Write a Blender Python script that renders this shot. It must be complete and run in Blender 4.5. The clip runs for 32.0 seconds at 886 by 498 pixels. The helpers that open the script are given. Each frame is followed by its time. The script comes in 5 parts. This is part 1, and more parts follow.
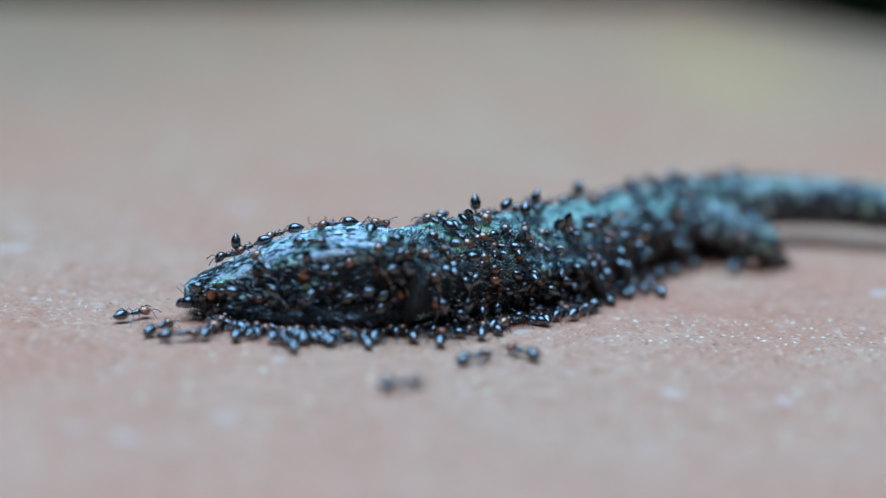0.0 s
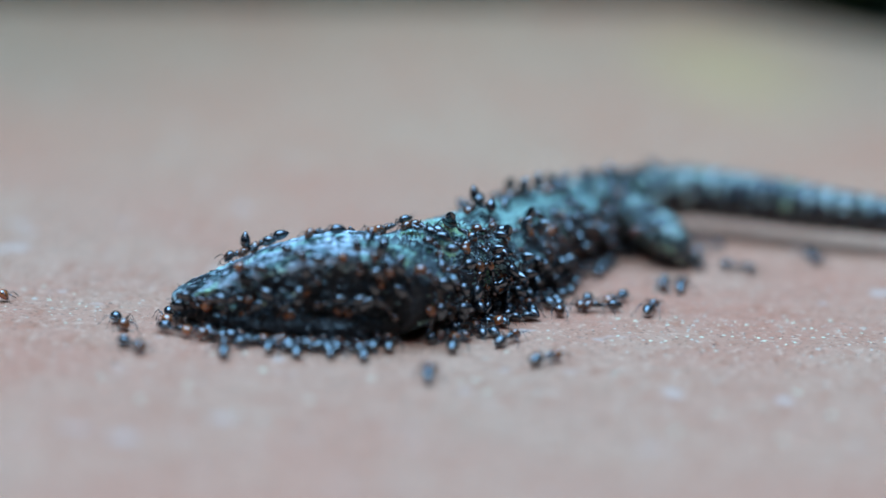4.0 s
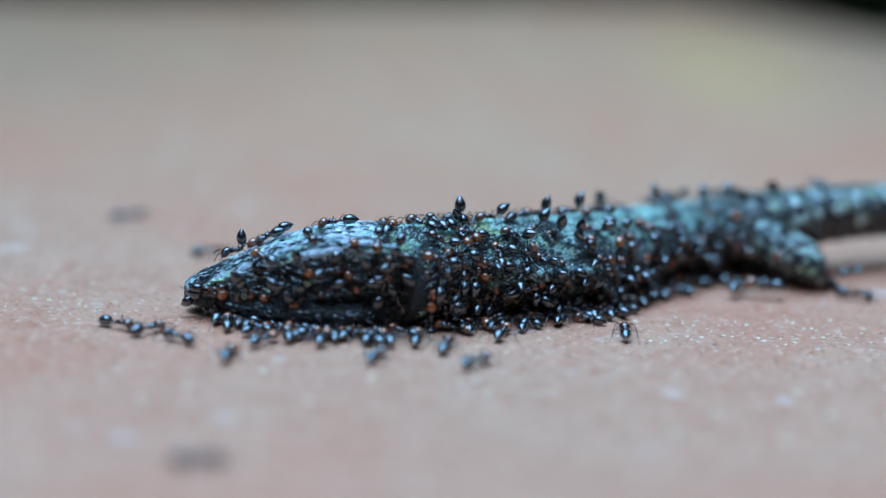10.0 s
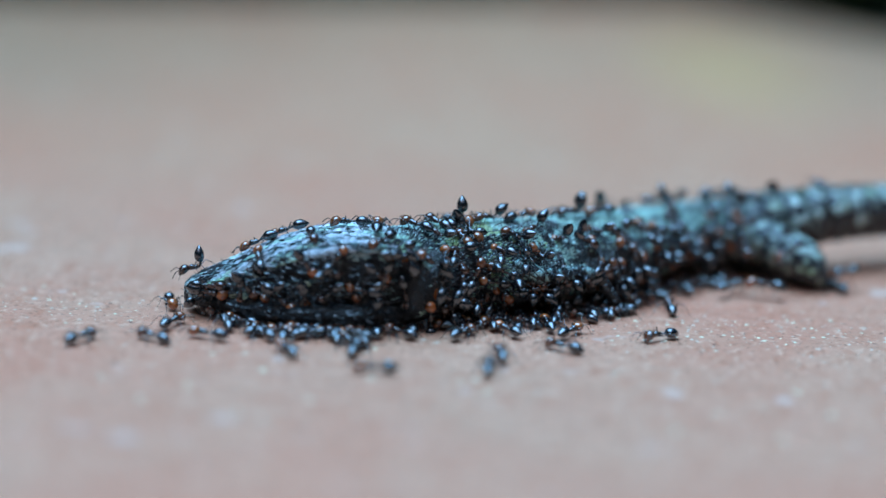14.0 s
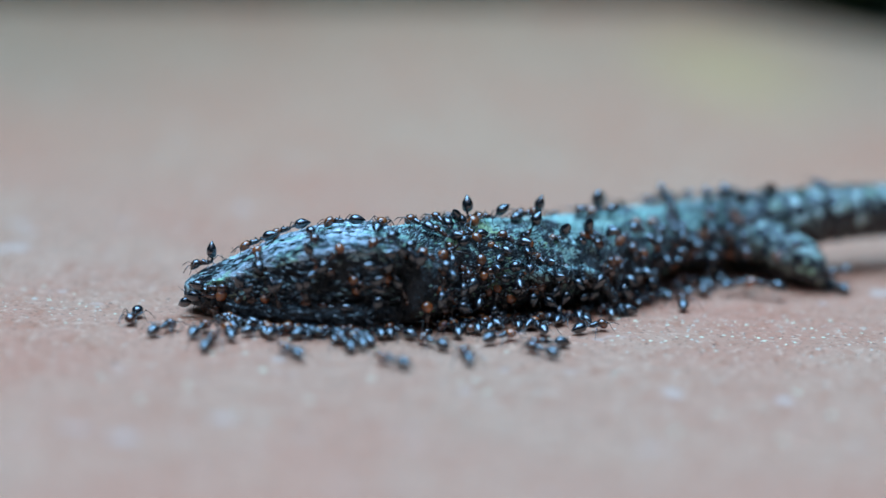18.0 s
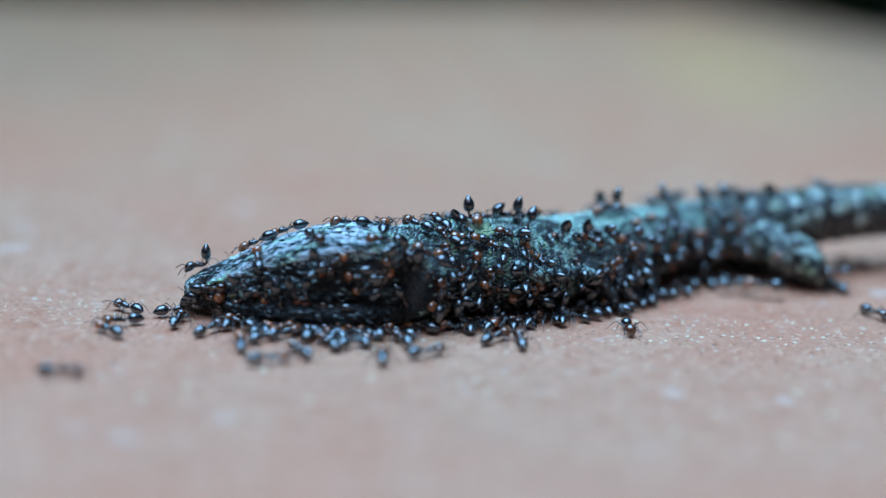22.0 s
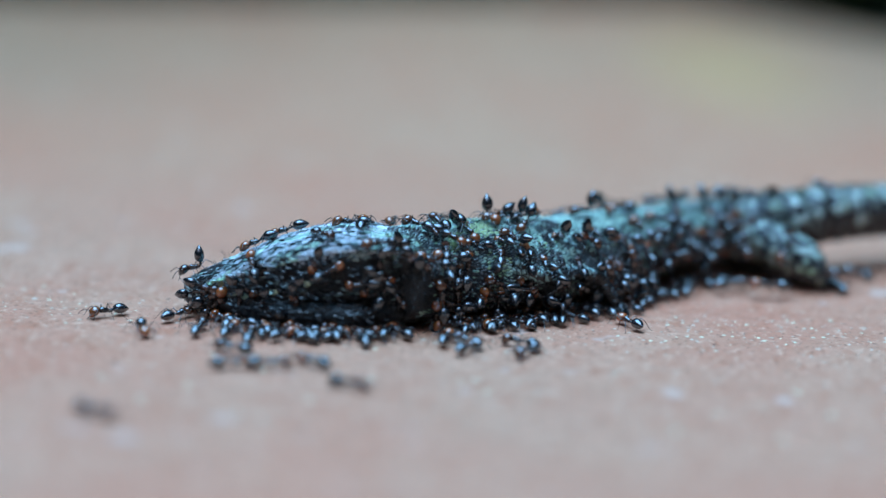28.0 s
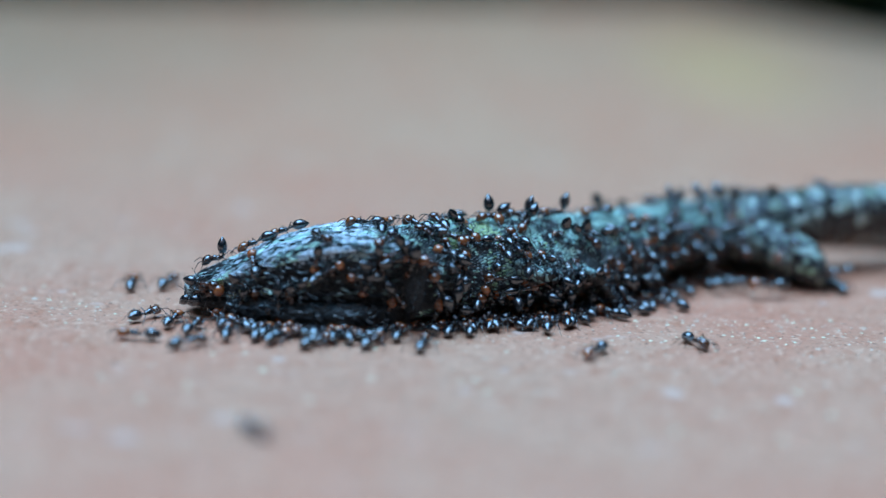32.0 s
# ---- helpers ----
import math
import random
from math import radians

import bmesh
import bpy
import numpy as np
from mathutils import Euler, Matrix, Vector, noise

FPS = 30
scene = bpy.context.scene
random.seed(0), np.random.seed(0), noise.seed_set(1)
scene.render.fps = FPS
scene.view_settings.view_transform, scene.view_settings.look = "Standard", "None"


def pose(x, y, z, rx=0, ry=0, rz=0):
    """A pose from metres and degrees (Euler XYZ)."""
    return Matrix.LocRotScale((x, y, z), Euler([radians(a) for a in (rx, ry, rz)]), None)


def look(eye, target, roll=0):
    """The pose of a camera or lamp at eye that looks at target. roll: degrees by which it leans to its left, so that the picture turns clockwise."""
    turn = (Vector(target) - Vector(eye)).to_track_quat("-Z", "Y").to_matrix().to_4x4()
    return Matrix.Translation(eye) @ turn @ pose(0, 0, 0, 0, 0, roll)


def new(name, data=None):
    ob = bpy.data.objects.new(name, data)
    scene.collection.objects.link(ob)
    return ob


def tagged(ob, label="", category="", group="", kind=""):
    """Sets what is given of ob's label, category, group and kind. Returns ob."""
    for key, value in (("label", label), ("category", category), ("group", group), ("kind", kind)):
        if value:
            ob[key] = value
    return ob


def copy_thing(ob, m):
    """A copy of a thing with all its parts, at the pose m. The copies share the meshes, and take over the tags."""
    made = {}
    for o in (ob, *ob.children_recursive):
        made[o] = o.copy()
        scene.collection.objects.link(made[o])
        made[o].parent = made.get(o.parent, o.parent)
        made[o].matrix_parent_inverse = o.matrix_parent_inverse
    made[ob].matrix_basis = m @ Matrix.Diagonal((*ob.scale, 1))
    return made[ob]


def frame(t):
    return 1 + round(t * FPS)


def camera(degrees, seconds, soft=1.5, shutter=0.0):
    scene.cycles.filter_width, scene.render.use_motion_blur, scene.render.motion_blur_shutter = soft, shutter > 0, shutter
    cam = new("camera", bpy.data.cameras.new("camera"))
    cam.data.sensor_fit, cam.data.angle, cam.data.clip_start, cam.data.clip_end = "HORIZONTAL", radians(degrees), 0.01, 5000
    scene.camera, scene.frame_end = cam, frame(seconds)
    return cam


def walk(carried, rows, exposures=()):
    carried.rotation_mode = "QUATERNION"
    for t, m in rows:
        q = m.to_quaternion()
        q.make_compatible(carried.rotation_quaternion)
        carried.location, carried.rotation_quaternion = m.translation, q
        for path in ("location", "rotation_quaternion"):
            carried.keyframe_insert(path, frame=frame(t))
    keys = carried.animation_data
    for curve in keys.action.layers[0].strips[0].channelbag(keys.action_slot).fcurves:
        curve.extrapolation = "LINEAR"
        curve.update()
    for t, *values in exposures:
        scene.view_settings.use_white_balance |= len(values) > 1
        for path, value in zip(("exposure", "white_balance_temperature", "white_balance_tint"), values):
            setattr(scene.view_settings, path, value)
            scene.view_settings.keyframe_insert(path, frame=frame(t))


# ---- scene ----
import collections
import itertools

MM = 0.001
SECONDS = 32.0

# ---- camera: a long lens on a tripod, close to the ground ----
cam = camera(22.0, SECONDS, soft=1.45)
EYE, AIM, ROLL = (0.0, -0.2279, 0.0649), (0.0, 0.0324, 0.0), 2.0
cam.data.dof.use_dof = True
cam.data.dof.focus_distance = 0.2364
cam.data.dof.aperture_fstop = 6.7
cam.data.dof.aperture_blades = 0
walk(cam, [(0.0, look(EYE, AIM, ROLL)), (SECONDS, look(EYE, AIM, ROLL))], exposures=[(0.0, 0.31), (SECONDS, 0.31)])

# ---- light: open shade under a pale blue sky ----
world = bpy.data.worlds.new("sky")
scene.world = world
world.use_nodes = True
wn = world.node_tree
sky = wn.nodes.new("ShaderNodeTexSky")
sky.sky_type, sky.sun_disc = "NISHITA", False
sky.sun_elevation, sky.sun_rotation = radians(68), radians(200)
wn.nodes["Background"].inputs["Strength"].default_value = 0.14
wn.links.new(sky.outputs[0], wn.nodes["Background"].inputs["Color"])
sun = bpy.data.lights.new("sun", "SUN")
sun.energy, sun.angle, sun.color = 5.75, radians(56), (0.248, 0.583, 0.985)
new("sun", sun).matrix_world = look((-0.25, 0.1, 2.2), (0, 0, 0))


# ---- materials ----
class Mat:
    """A small builder of node materials."""

    def __init__(self, name, rough=0.5, metal=0.0, spec=0.5, coat=0.0):
        self.m = bpy.data.materials.new(name)
        self.m.use_nodes = True
        self.t = self.m.node_tree
        self.b = self.t.nodes["Principled BSDF"]
        for key, value in (("Roughness", rough), ("Metallic", metal), ("Specular IOR Level", spec), ("Coat Weight", coat)):
            self.b.inputs[key].default_value = value
        self.co = self.t.nodes.new("ShaderNodeTexCoord").outputs["Object"]

    def put(self, value, socket):
        if hasattr(value, "is_output"):
            self.t.links.new(value, socket)
        else:
            socket.default_value = value

    def node(self, kind, out=0, **ins):
        n = self.t.nodes.new(kind)
        for key, value in ins.items():
            self.put(value, n.inputs[key.replace("_", " ")])
        return n.outputs[out]

    def vary(self):
        """Object coordinates shifted by each object's own random number."""
        r = self.node("ShaderNodeObjectInfo", out=5)
        c = self.t.nodes.new("ShaderNodeCombineXYZ")
        for i, k in enumerate((0.11, 0.17, 0.0)):
            self.put(self.math("MULTIPLY", r, k), c.inputs[i])
        v = self.t.nodes.new("ShaderNodeVectorMath")
        self.put(self.co, v.inputs[0])
        self.put(c.outputs[0], v.inputs[1])
        return v.outputs[0]

    def math(self, op, a, b=0.0, clamp=False):
        n = self.t.nodes.new("ShaderNodeMath")
        n.operation, n.use_clamp = op, clamp
        self.put(a, n.inputs[0])
        self.put(b, n.inputs[1])
        return n.outputs[0]

    def noise(self, scale, detail=4.0, rough=0.55, at=None):
        return self.node("ShaderNodeTexNoise", Vector=at or self.co, Scale=scale, Detail=detail, Roughness=rough)

    def cells(self, scale, out="Distance", feature="F1", at=None):
        n = self.t.nodes.new("ShaderNodeTexVoronoi")
        n.feature = feature
        self.put(at or self.co, n.inputs["Vector"])
        n.inputs["Scale"].default_value = scale
        return n.outputs[out]

    def ramp(self, fac, *stops):
        n = self.t.nodes.new("ShaderNodeValToRGB")
        el = n.color_ramp.elements
        while len(el) < len(stops):
            el.new(0.5)
        for e, (p, c) in zip(el, stops):
            e.position = p
            e.color = (c, c, c, 1) if isinstance(c, (int, float)) else (*c, 1)
        self.put(fac, n.inputs[0])
        return n.outputs[0]

    def mix(self, fac, a, b, blend="MIX"):
        n = self.t.nodes.new("ShaderNodeMix")
        n.data_type, n.blend_type = "RGBA", blend
        for value, i in ((fac, 0), (a, 6), (b, 7)):
            if isinstance(value, tuple) and len(value) == 3:
                value = (*value, 1)
            self.put(value, n.inputs[i])
        return n.outputs[2]

    def axis(self, i):
        n = self.t.nodes.new("ShaderNodeSeparateXYZ")
        self.put(self.co, n.inputs[0])
        return n.outputs[i]

    def bump(self, height, distance, strength=1.0, below=None):
        n = self.t.nodes.new("ShaderNodeBump")
        n.inputs["Distance"].default_value, n.inputs["Strength"].default_value = distance, strength
        self.put(height, n.inputs["Height"])
        if below is not None:
            self.put(below, n.inputs["Normal"])
        return n.outputs[0]

    def done(self, color=None, rough=None, normal=None):
        for value, key in ((color, "Base Color"), (rough, "Roughness"), (normal, "Normal")):
            if value is not None:
                if isinstance(value, tuple) and len(value) == 3:
                    value = (*value, 1)
                self.put(value, self.b.inputs[key])
        return self.m


def slab_material():
    m = Mat("red_stone", rough=0.55, spec=0.4)
    broad = m.noise(16, 3)
    c = m.mix(m.ramp(broad, (0.35, 0.0), (0.68, 1.0)), (0.595, 0.228, 0.126), (0.555, 0.286, 0.168))
    c = m.mix(m.ramp(m.noise(70, 4, 0.6), (0.45, 0.0), (0.68, 0.6)), c, (0.620, 0.320, 0.189))
    c = m.mix(m.ramp(m.noise(420, 5, 0.7), (0.50, 0.0), (0.66, 0.7)), c, (0.480, 0.152, 0.069))
    c = m.mix(m.ramp(m.noise(850, 4, 0.65), (0.54, 0.0), (0.66, 0.85)), c, (0.740, 0.430, 0.270))
    c = m.mix(m.ramp(m.noise(1500, 3, 0.6), (0.58, 0.0), (0.66, 0.7)), c, (0.250, 0.090, 0.045))
    c = m.mix(m.ramp(m.noise(170, 2, 0.5), (0.66, 0.0), (0.74, 0.8)), c, (0.680, 0.470, 0.360))
    # mauve weathering on the near part, dull dust on the far part
    near = m.node("ShaderNodeMapRange", Value=m.axis(1), From_Min=0.09, From_Max=0.02)
    c = m.mix(near, c, (1.0, 0.945, 0.985), "MULTIPLY")
    dust = m.node("ShaderNodeMapRange", Value=m.axis(1), From_Min=0.06, From_Max=0.30)
    c = m.mix(dust, c, (0.90, 1.0, 0.93), "MULTIPLY")
    # pale lichen bloom on the far part of the slab
    d = m.t.nodes.new("ShaderNodeVectorMath")
    d.operation = "MULTIPLY_ADD"
    m.put(m.co, d.inputs[0])
    d.inputs[1].default_value = (30.0, 10.0, 0.0)
    d.inputs[2].default_value = (-1.518, -1.729, 0.0)
    ln = m.t.nodes.new("ShaderNodeVectorMath")
    ln.operation = "LENGTH"
    m.put(d.outputs[0], ln.inputs[0])
    far = m.math("ADD", ln.outputs["Value"], m.math("MULTIPLY", m.noise(38, 4, 0.6), 0.7))
    c = m.mix(m.ramp(far, (0.35, 0.56), (1.9, 0.0)), c, (0.650, 0.372, 0.142))
    # lens falloff and shade put into the stone's colour towards the far corners
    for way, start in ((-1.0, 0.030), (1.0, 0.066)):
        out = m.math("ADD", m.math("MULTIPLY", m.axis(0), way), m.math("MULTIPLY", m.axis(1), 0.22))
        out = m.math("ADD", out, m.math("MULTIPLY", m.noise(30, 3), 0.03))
        vignette = m.node("ShaderNodeMapRange", Value=out, From_Min=start + 0.025, From_Max=start + 0.10)
        c = m.mix(m.math("MULTIPLY", vignette, m.node("ShaderNodeMapRange", Value=m.axis(1), From_Min=0.03, From_Max=0.14)), c, (0.77, 0.77, 0.75), "MULTIPLY")
    n = m.bump(m.noise(700, 5, 0.65), 0.00045, 0.48)
    n = m.bump(m.noise(90, 3), 0.0003, 0.4, n)
    return m.done(c, m.ramp(m.noise(300, 3), (0.3, 0.42), (0.7, 0.62)), n)


def soil_material():
    m = Mat("dark_soil", rough=0.95, spec=0.2)
    c = m.mix(m.noise(6, 6), (0.012, 0.014, 0.008), (0.035, 0.034, 0.018))
    return m.done(c, None, m.bump(m.noise(25, 6), 0.02))


def grain_material():
    m = Mat("pale_mineral", rough=0.6)
    pale = m.ramp(m.node("ShaderNodeNewGeometry", out=8), (0.0, (0.20, 0.080, 0.045)), (0.18, (0.34, 0.13, 0.07)), (0.30, (0.56, 0.33, 0.22)), (1.0, (0.68, 0.49, 0.36)))
    return m.done(pale, None, m.bump(m.noise(3000), 0.0001))


def flake_material():
    m = Mat("bright_flake", rough=0.5)
    c = m.ramp(m.node("ShaderNodeNewGeometry", out=8), (0.0, (0.60, 0.40, 0.27)), (0.5, (0.70, 0.55, 0.36)), (1.0, (0.80, 0.68, 0.44)))
    return m.done(c, None, m.bump(m.noise(2500), 0.0001))


def skin_material(name, pale_height=(0.0060, 0.0086), pale=0.5, grain=1500, stretch=1.0, blue=(0.38, 0.58, 0.55), ring=0.0, fleck=0.7, patches=430, slope=0.0, wet=0.35, gloss=(0.14, 0.36)):
    """Dark scaly skin, green and pale blue along the back, black along the flanks; light from above is partly in the
    colour.
    """
    m = Mat(name, rough=0.3, spec=0.55, coat=wet)
    at = m.vary()
    if stretch != 1.0:
        v = m.t.nodes.new("ShaderNodeVectorMath")
        v.operation = "MULTIPLY"
        m.put(at, v.inputs[0])
        v.inputs[1].default_value = (stretch, 1.0, 1.0)
        at = v.outputs[0]
    col = m.cells(grain, "Color", at=at)
    edge = m.cells(grain, "Distance", "DISTANCE_TO_EDGE", at=at)
    r = m.t.nodes.new("ShaderNodeSeparateColor")
    m.put(col, r.inputs[0])
    patch = m.noise(patches, 3, 0.7, at)
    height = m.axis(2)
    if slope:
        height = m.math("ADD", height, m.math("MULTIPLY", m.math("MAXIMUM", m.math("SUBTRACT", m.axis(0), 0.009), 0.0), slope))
    # paler with height: back markings, plus overhead light put into the colour
    up = m.node("ShaderNodeMapRange", Value=height, From_Min=pale_height[0], From_Max=pale_height[1])
    # pale specks: mottling, plus glints of the scales painted in
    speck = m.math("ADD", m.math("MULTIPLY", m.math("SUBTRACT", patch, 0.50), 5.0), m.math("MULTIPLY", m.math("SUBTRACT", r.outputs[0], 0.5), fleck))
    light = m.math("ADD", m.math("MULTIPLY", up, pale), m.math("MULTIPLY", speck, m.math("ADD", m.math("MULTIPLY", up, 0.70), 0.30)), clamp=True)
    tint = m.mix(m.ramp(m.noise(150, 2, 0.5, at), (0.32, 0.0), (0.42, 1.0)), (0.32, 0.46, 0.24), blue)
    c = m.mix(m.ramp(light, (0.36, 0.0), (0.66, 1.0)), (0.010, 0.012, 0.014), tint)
    c = m.mix(m.ramp(edge, (0.01, 1.0), (0.09, 0.0)), c, (0.006, 0.007, 0.008))
    n = m.bump(m.ramp(edge, (0.0, 0.0), (0.25, 1.0)), 0.00018, 1.0)
    n = m.bump(m.noise(1000, 4, 0.65, at), 0.0004, 0.8, n)
    if ring:
        band = m.node("ShaderNodeMapRange", Value=m.math("ABSOLUTE", m.axis(0)), From_Min=ring * 0.38, From_Max=ring * 0.75)
        c = m.mix(m.math("MULTIPLY", band, 0.62), c, (0.008, 0.009, 0.010))
    return m.done(c, m.ramp(r.outputs[1], (0.0, gloss[0]), (1.0, gloss[1])), n)


def rod_material():
    m = Mat("rod_brown", rough=0.6)
    return m.done(m.mix(m.noise(500, 4), (0.05, 0.022, 0.010), (0.17, 0.075, 0.030)), None, m.bump(m.noise(1800, 3), 0.0002))


def splint_material():
    m = Mat("pale_wood", rough=0.85, spec=0.2)
    return m.done(m.mix(m.noise(300, 4), (0.42, 0.26, 0.19), (0.50, 0.33, 0.25)), None, m.bump(m.noise(1200, 3), 0.0001))


def shell_material(name, dark, light, rough, coat=0.0, plates=False):
    m = Mat(name, rough=rough, spec=0.85, coat=coat)
    m.b.inputs["Coat Roughness"].default_value, m.b.inputs["Coat IOR"].default_value = 0.12, 1.72
    r = m.node("ShaderNodeObjectInfo", out=5)
    c = m.mix(m.math("POWER", r, 1.7), dark, light)
    c = m.mix(m.ramp(m.noise(2500, 3), (0.4, 0.0), (0.7, 0.6)), c, tuple(x * 0.45 for x in dark))
    n = m.bump(m.noise(9000, 3), 0.00002, 0.35)
    if plates:
        along = m.node("ShaderNodeMapRange", Value=m.axis(0), From_Min=-0.00184, From_Max=0.0)
        rims = m.ramp(along, (0.0, 1.0), (0.27, 1.0), (0.285, 0.55), (0.47, 1.0), (0.485, 0.55), (0.69, 1.0), (0.705, 0.6), (1.0, 1.0))
        n = m.bump(rims, 0.00006, 0.8, n)
    return m.done(c, None, n)


M_SLAB, M_SOIL, M_GRAIN, M_FLAKE = slab_material(), soil_material(), grain_material(), flake_material()
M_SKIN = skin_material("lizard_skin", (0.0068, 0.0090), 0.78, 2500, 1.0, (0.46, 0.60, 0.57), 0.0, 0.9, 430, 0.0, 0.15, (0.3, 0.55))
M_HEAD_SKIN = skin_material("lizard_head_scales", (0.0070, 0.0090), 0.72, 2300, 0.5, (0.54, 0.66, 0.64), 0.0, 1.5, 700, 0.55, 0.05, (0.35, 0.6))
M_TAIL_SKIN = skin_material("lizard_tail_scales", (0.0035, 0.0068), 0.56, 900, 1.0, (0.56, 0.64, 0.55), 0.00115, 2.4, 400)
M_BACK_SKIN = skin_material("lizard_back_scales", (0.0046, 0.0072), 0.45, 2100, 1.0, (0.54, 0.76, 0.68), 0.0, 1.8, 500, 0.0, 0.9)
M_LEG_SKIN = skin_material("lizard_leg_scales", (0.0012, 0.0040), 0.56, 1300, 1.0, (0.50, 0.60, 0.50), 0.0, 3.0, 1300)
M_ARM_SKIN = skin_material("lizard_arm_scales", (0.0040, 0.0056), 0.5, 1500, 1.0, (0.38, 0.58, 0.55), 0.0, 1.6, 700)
M_ROD, M_SPLINT = rod_material(), splint_material()
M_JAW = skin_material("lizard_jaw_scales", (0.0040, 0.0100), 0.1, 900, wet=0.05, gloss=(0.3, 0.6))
M_LABIAL = Mat("pale_scale", rough=0.3).done((0.50, 0.55, 0.36))


def scale_material(name, dark, light, rough):
    m = Mat(name, rough=rough, spec=0.5, coat=0.15)
    c = m.mix(m.node("ShaderNodeNewGeometry", out=8), dark, light)
    return m.done(c, None, m.bump(m.noise(4000, 3), 0.00004, 0.6))


# dark, slate blue, pale teal, green, yellow-green and pale grey-blue scales
M_SCALES = [scale_material("scale_black", (0.006, 0.007, 0.009), (0.030, 0.034, 0.036), 0.38), scale_material("scale_slate", (0.07, 0.11, 0.115), (0.26, 0.37, 0.37), 0.30),
            scale_material("scale_teal", (0.25, 0.44, 0.37), (0.58, 0.78, 0.64), 0.30), scale_material("scale_green", (0.15, 0.28, 0.15), (0.42, 0.62, 0.36), 0.36),
            scale_material("scale_yellow", (0.34, 0.46, 0.20), (0.58, 0.68, 0.36), 0.36), scale_material("scale_pale", (0.40, 0.47, 0.52), (0.74, 0.79, 0.84), 0.24)]
M_EYE = Mat("dull_eye", rough=0.2).done((0.01, 0.009, 0.008))
M_ANT_HEAD = shell_material("rust_shell", (0.05, 0.014, 0.006), (0.52, 0.135, 0.032), 0.2, 0.7)
M_ANT_THORAX = shell_material("brown_shell", (0.014, 0.007, 0.005), (0.09, 0.024, 0.010), 0.26, 0.6)
M_ANT_GASTER = shell_material("black_shell", (0.008, 0.008, 0.010), (0.020, 0.018, 0.020), 0.20, 0.9, True)
M_ANT_LEG = shell_material("dark_leg_shell", (0.008, 0.005, 0.004), (0.030, 0.013, 0.008), 0.25, 0.6)


# ---- mesh tools ----
def mesh_of(name, verts, faces, material, smooth=True):
    me = bpy.data.meshes.new(name)
    me.from_pydata([tuple(c * MM for c in v) for v in verts], [], faces)
    me.update()
    bm = bmesh.new()
    bm.from_mesh(me)
    bmesh.ops.recalc_face_normals(bm, faces=bm.faces)
    bm.to_mesh(me)
    bm.free()
    me.polygons.foreach_set("use_smooth", [smooth] * len(me.polygons))
    me.materials.append(material)
    return me


def part(name, me, parent, label=""):
    ob = new(name, me)
    ob.parent = parent
    return tagged(ob, label) if label else ob


def loft(rings):
    """Verts and faces of a closed skin over rings of points, all of one length."""
    n = len(rings[0])
    verts = [tuple(p) for ring in rings for p in ring]
    faces = [(k * n + i, k * n + (i + 1) % n, (k + 1) * n + (i + 1) % n, (k + 1) * n + i) for k in range(len(rings) - 1) for i in range(n)]
    faces.append(tuple(range(n - 1, -1, -1)))
    faces.append(tuple((len(rings) - 1) * n + i for i in range(n)))
    return verts, faces


def oval(x, cy, cz, ry, rz, n=16, power=2.0):
    out = []
    for i in range(n):
        a = 2 * math.pi * i / n
        c, s = math.cos(a), math.sin(a)
        out.append((x, cy + ry * math.copysign(abs(c) ** (2 / power), c), cz + rz * math.copysign(abs(s) ** (2 / power), s)))
    return out


def tube(points, radii, n=5):
    """Rings of a bent tapered rod through the points."""
    rings = []
    for k, p in enumerate(points):
        p = Vector(p)
        a = Vector(points[max(k - 1, 0)])
        b = Vector(points[min(k + 1, len(points) - 1)])
        d = (b - a).normalized()
        side = d.cross(Vector((0.13, 0.21, 0.97))).normalized()
        top = side.cross(d)
        rings.append([p + (side * math.cos(2 * math.pi * i / n) + top * math.sin(2 * math.pi * i / n)) * radii[k] for i in range(n)])
    return rings


def join_lofts(*lots):
    verts, faces = [], []
    for v, f in lots:
        faces += [tuple(i + len(verts) for i in face) for face in f]
        verts += v
    return verts, faces


def steps(x, table):
    """A value read from rows (x, value), smoothly between them."""
    if x <= table[0][0]:
        return table[0][1]
    for (x0, v0), (x1, v1) in zip(table, table[1:]):
        if x <= x1:
            k = (x - x0) / (x1 - x0)
            return v0 + (v1 - v0) * k
    return table[-1][1]


# ---- the ground ----
def rough_sheet(x0, x1, y0, y1, nx, ny, lift):
    verts, faces = [], []
    for j, i in itertools.product(range(ny + 1), range(nx + 1)):
        x, y = x0 + (x1 - x0) * i / nx, y0 + (y1 - y0) * j / ny
        verts.append((x, y, lift(x, y)))
    for j, i in itertools.product(range(ny), range(nx)):
        a = j * (nx + 1) + i
        faces.append((a, a + 1, a + nx + 2, a + nx + 1))
    return verts, faces


def build_ground():
    v, f = rough_sheet(-60000, 60000, -60000, 60000, 60, 60, lambda x, y: -420 + 15 * noise.noise((x * 0.0004, y * 0.0004, 0)))
    tagged(new("ground", mesh_of("ground", v, f, M_SOIL)), "dark shaded soil far below the stone slab", "ground", kind="structure")
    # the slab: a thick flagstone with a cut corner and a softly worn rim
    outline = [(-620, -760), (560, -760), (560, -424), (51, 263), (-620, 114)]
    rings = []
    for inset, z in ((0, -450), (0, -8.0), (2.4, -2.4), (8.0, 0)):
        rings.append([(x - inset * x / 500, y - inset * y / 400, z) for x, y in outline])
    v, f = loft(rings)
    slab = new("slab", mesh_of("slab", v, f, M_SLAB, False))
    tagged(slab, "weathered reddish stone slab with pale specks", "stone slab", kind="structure")


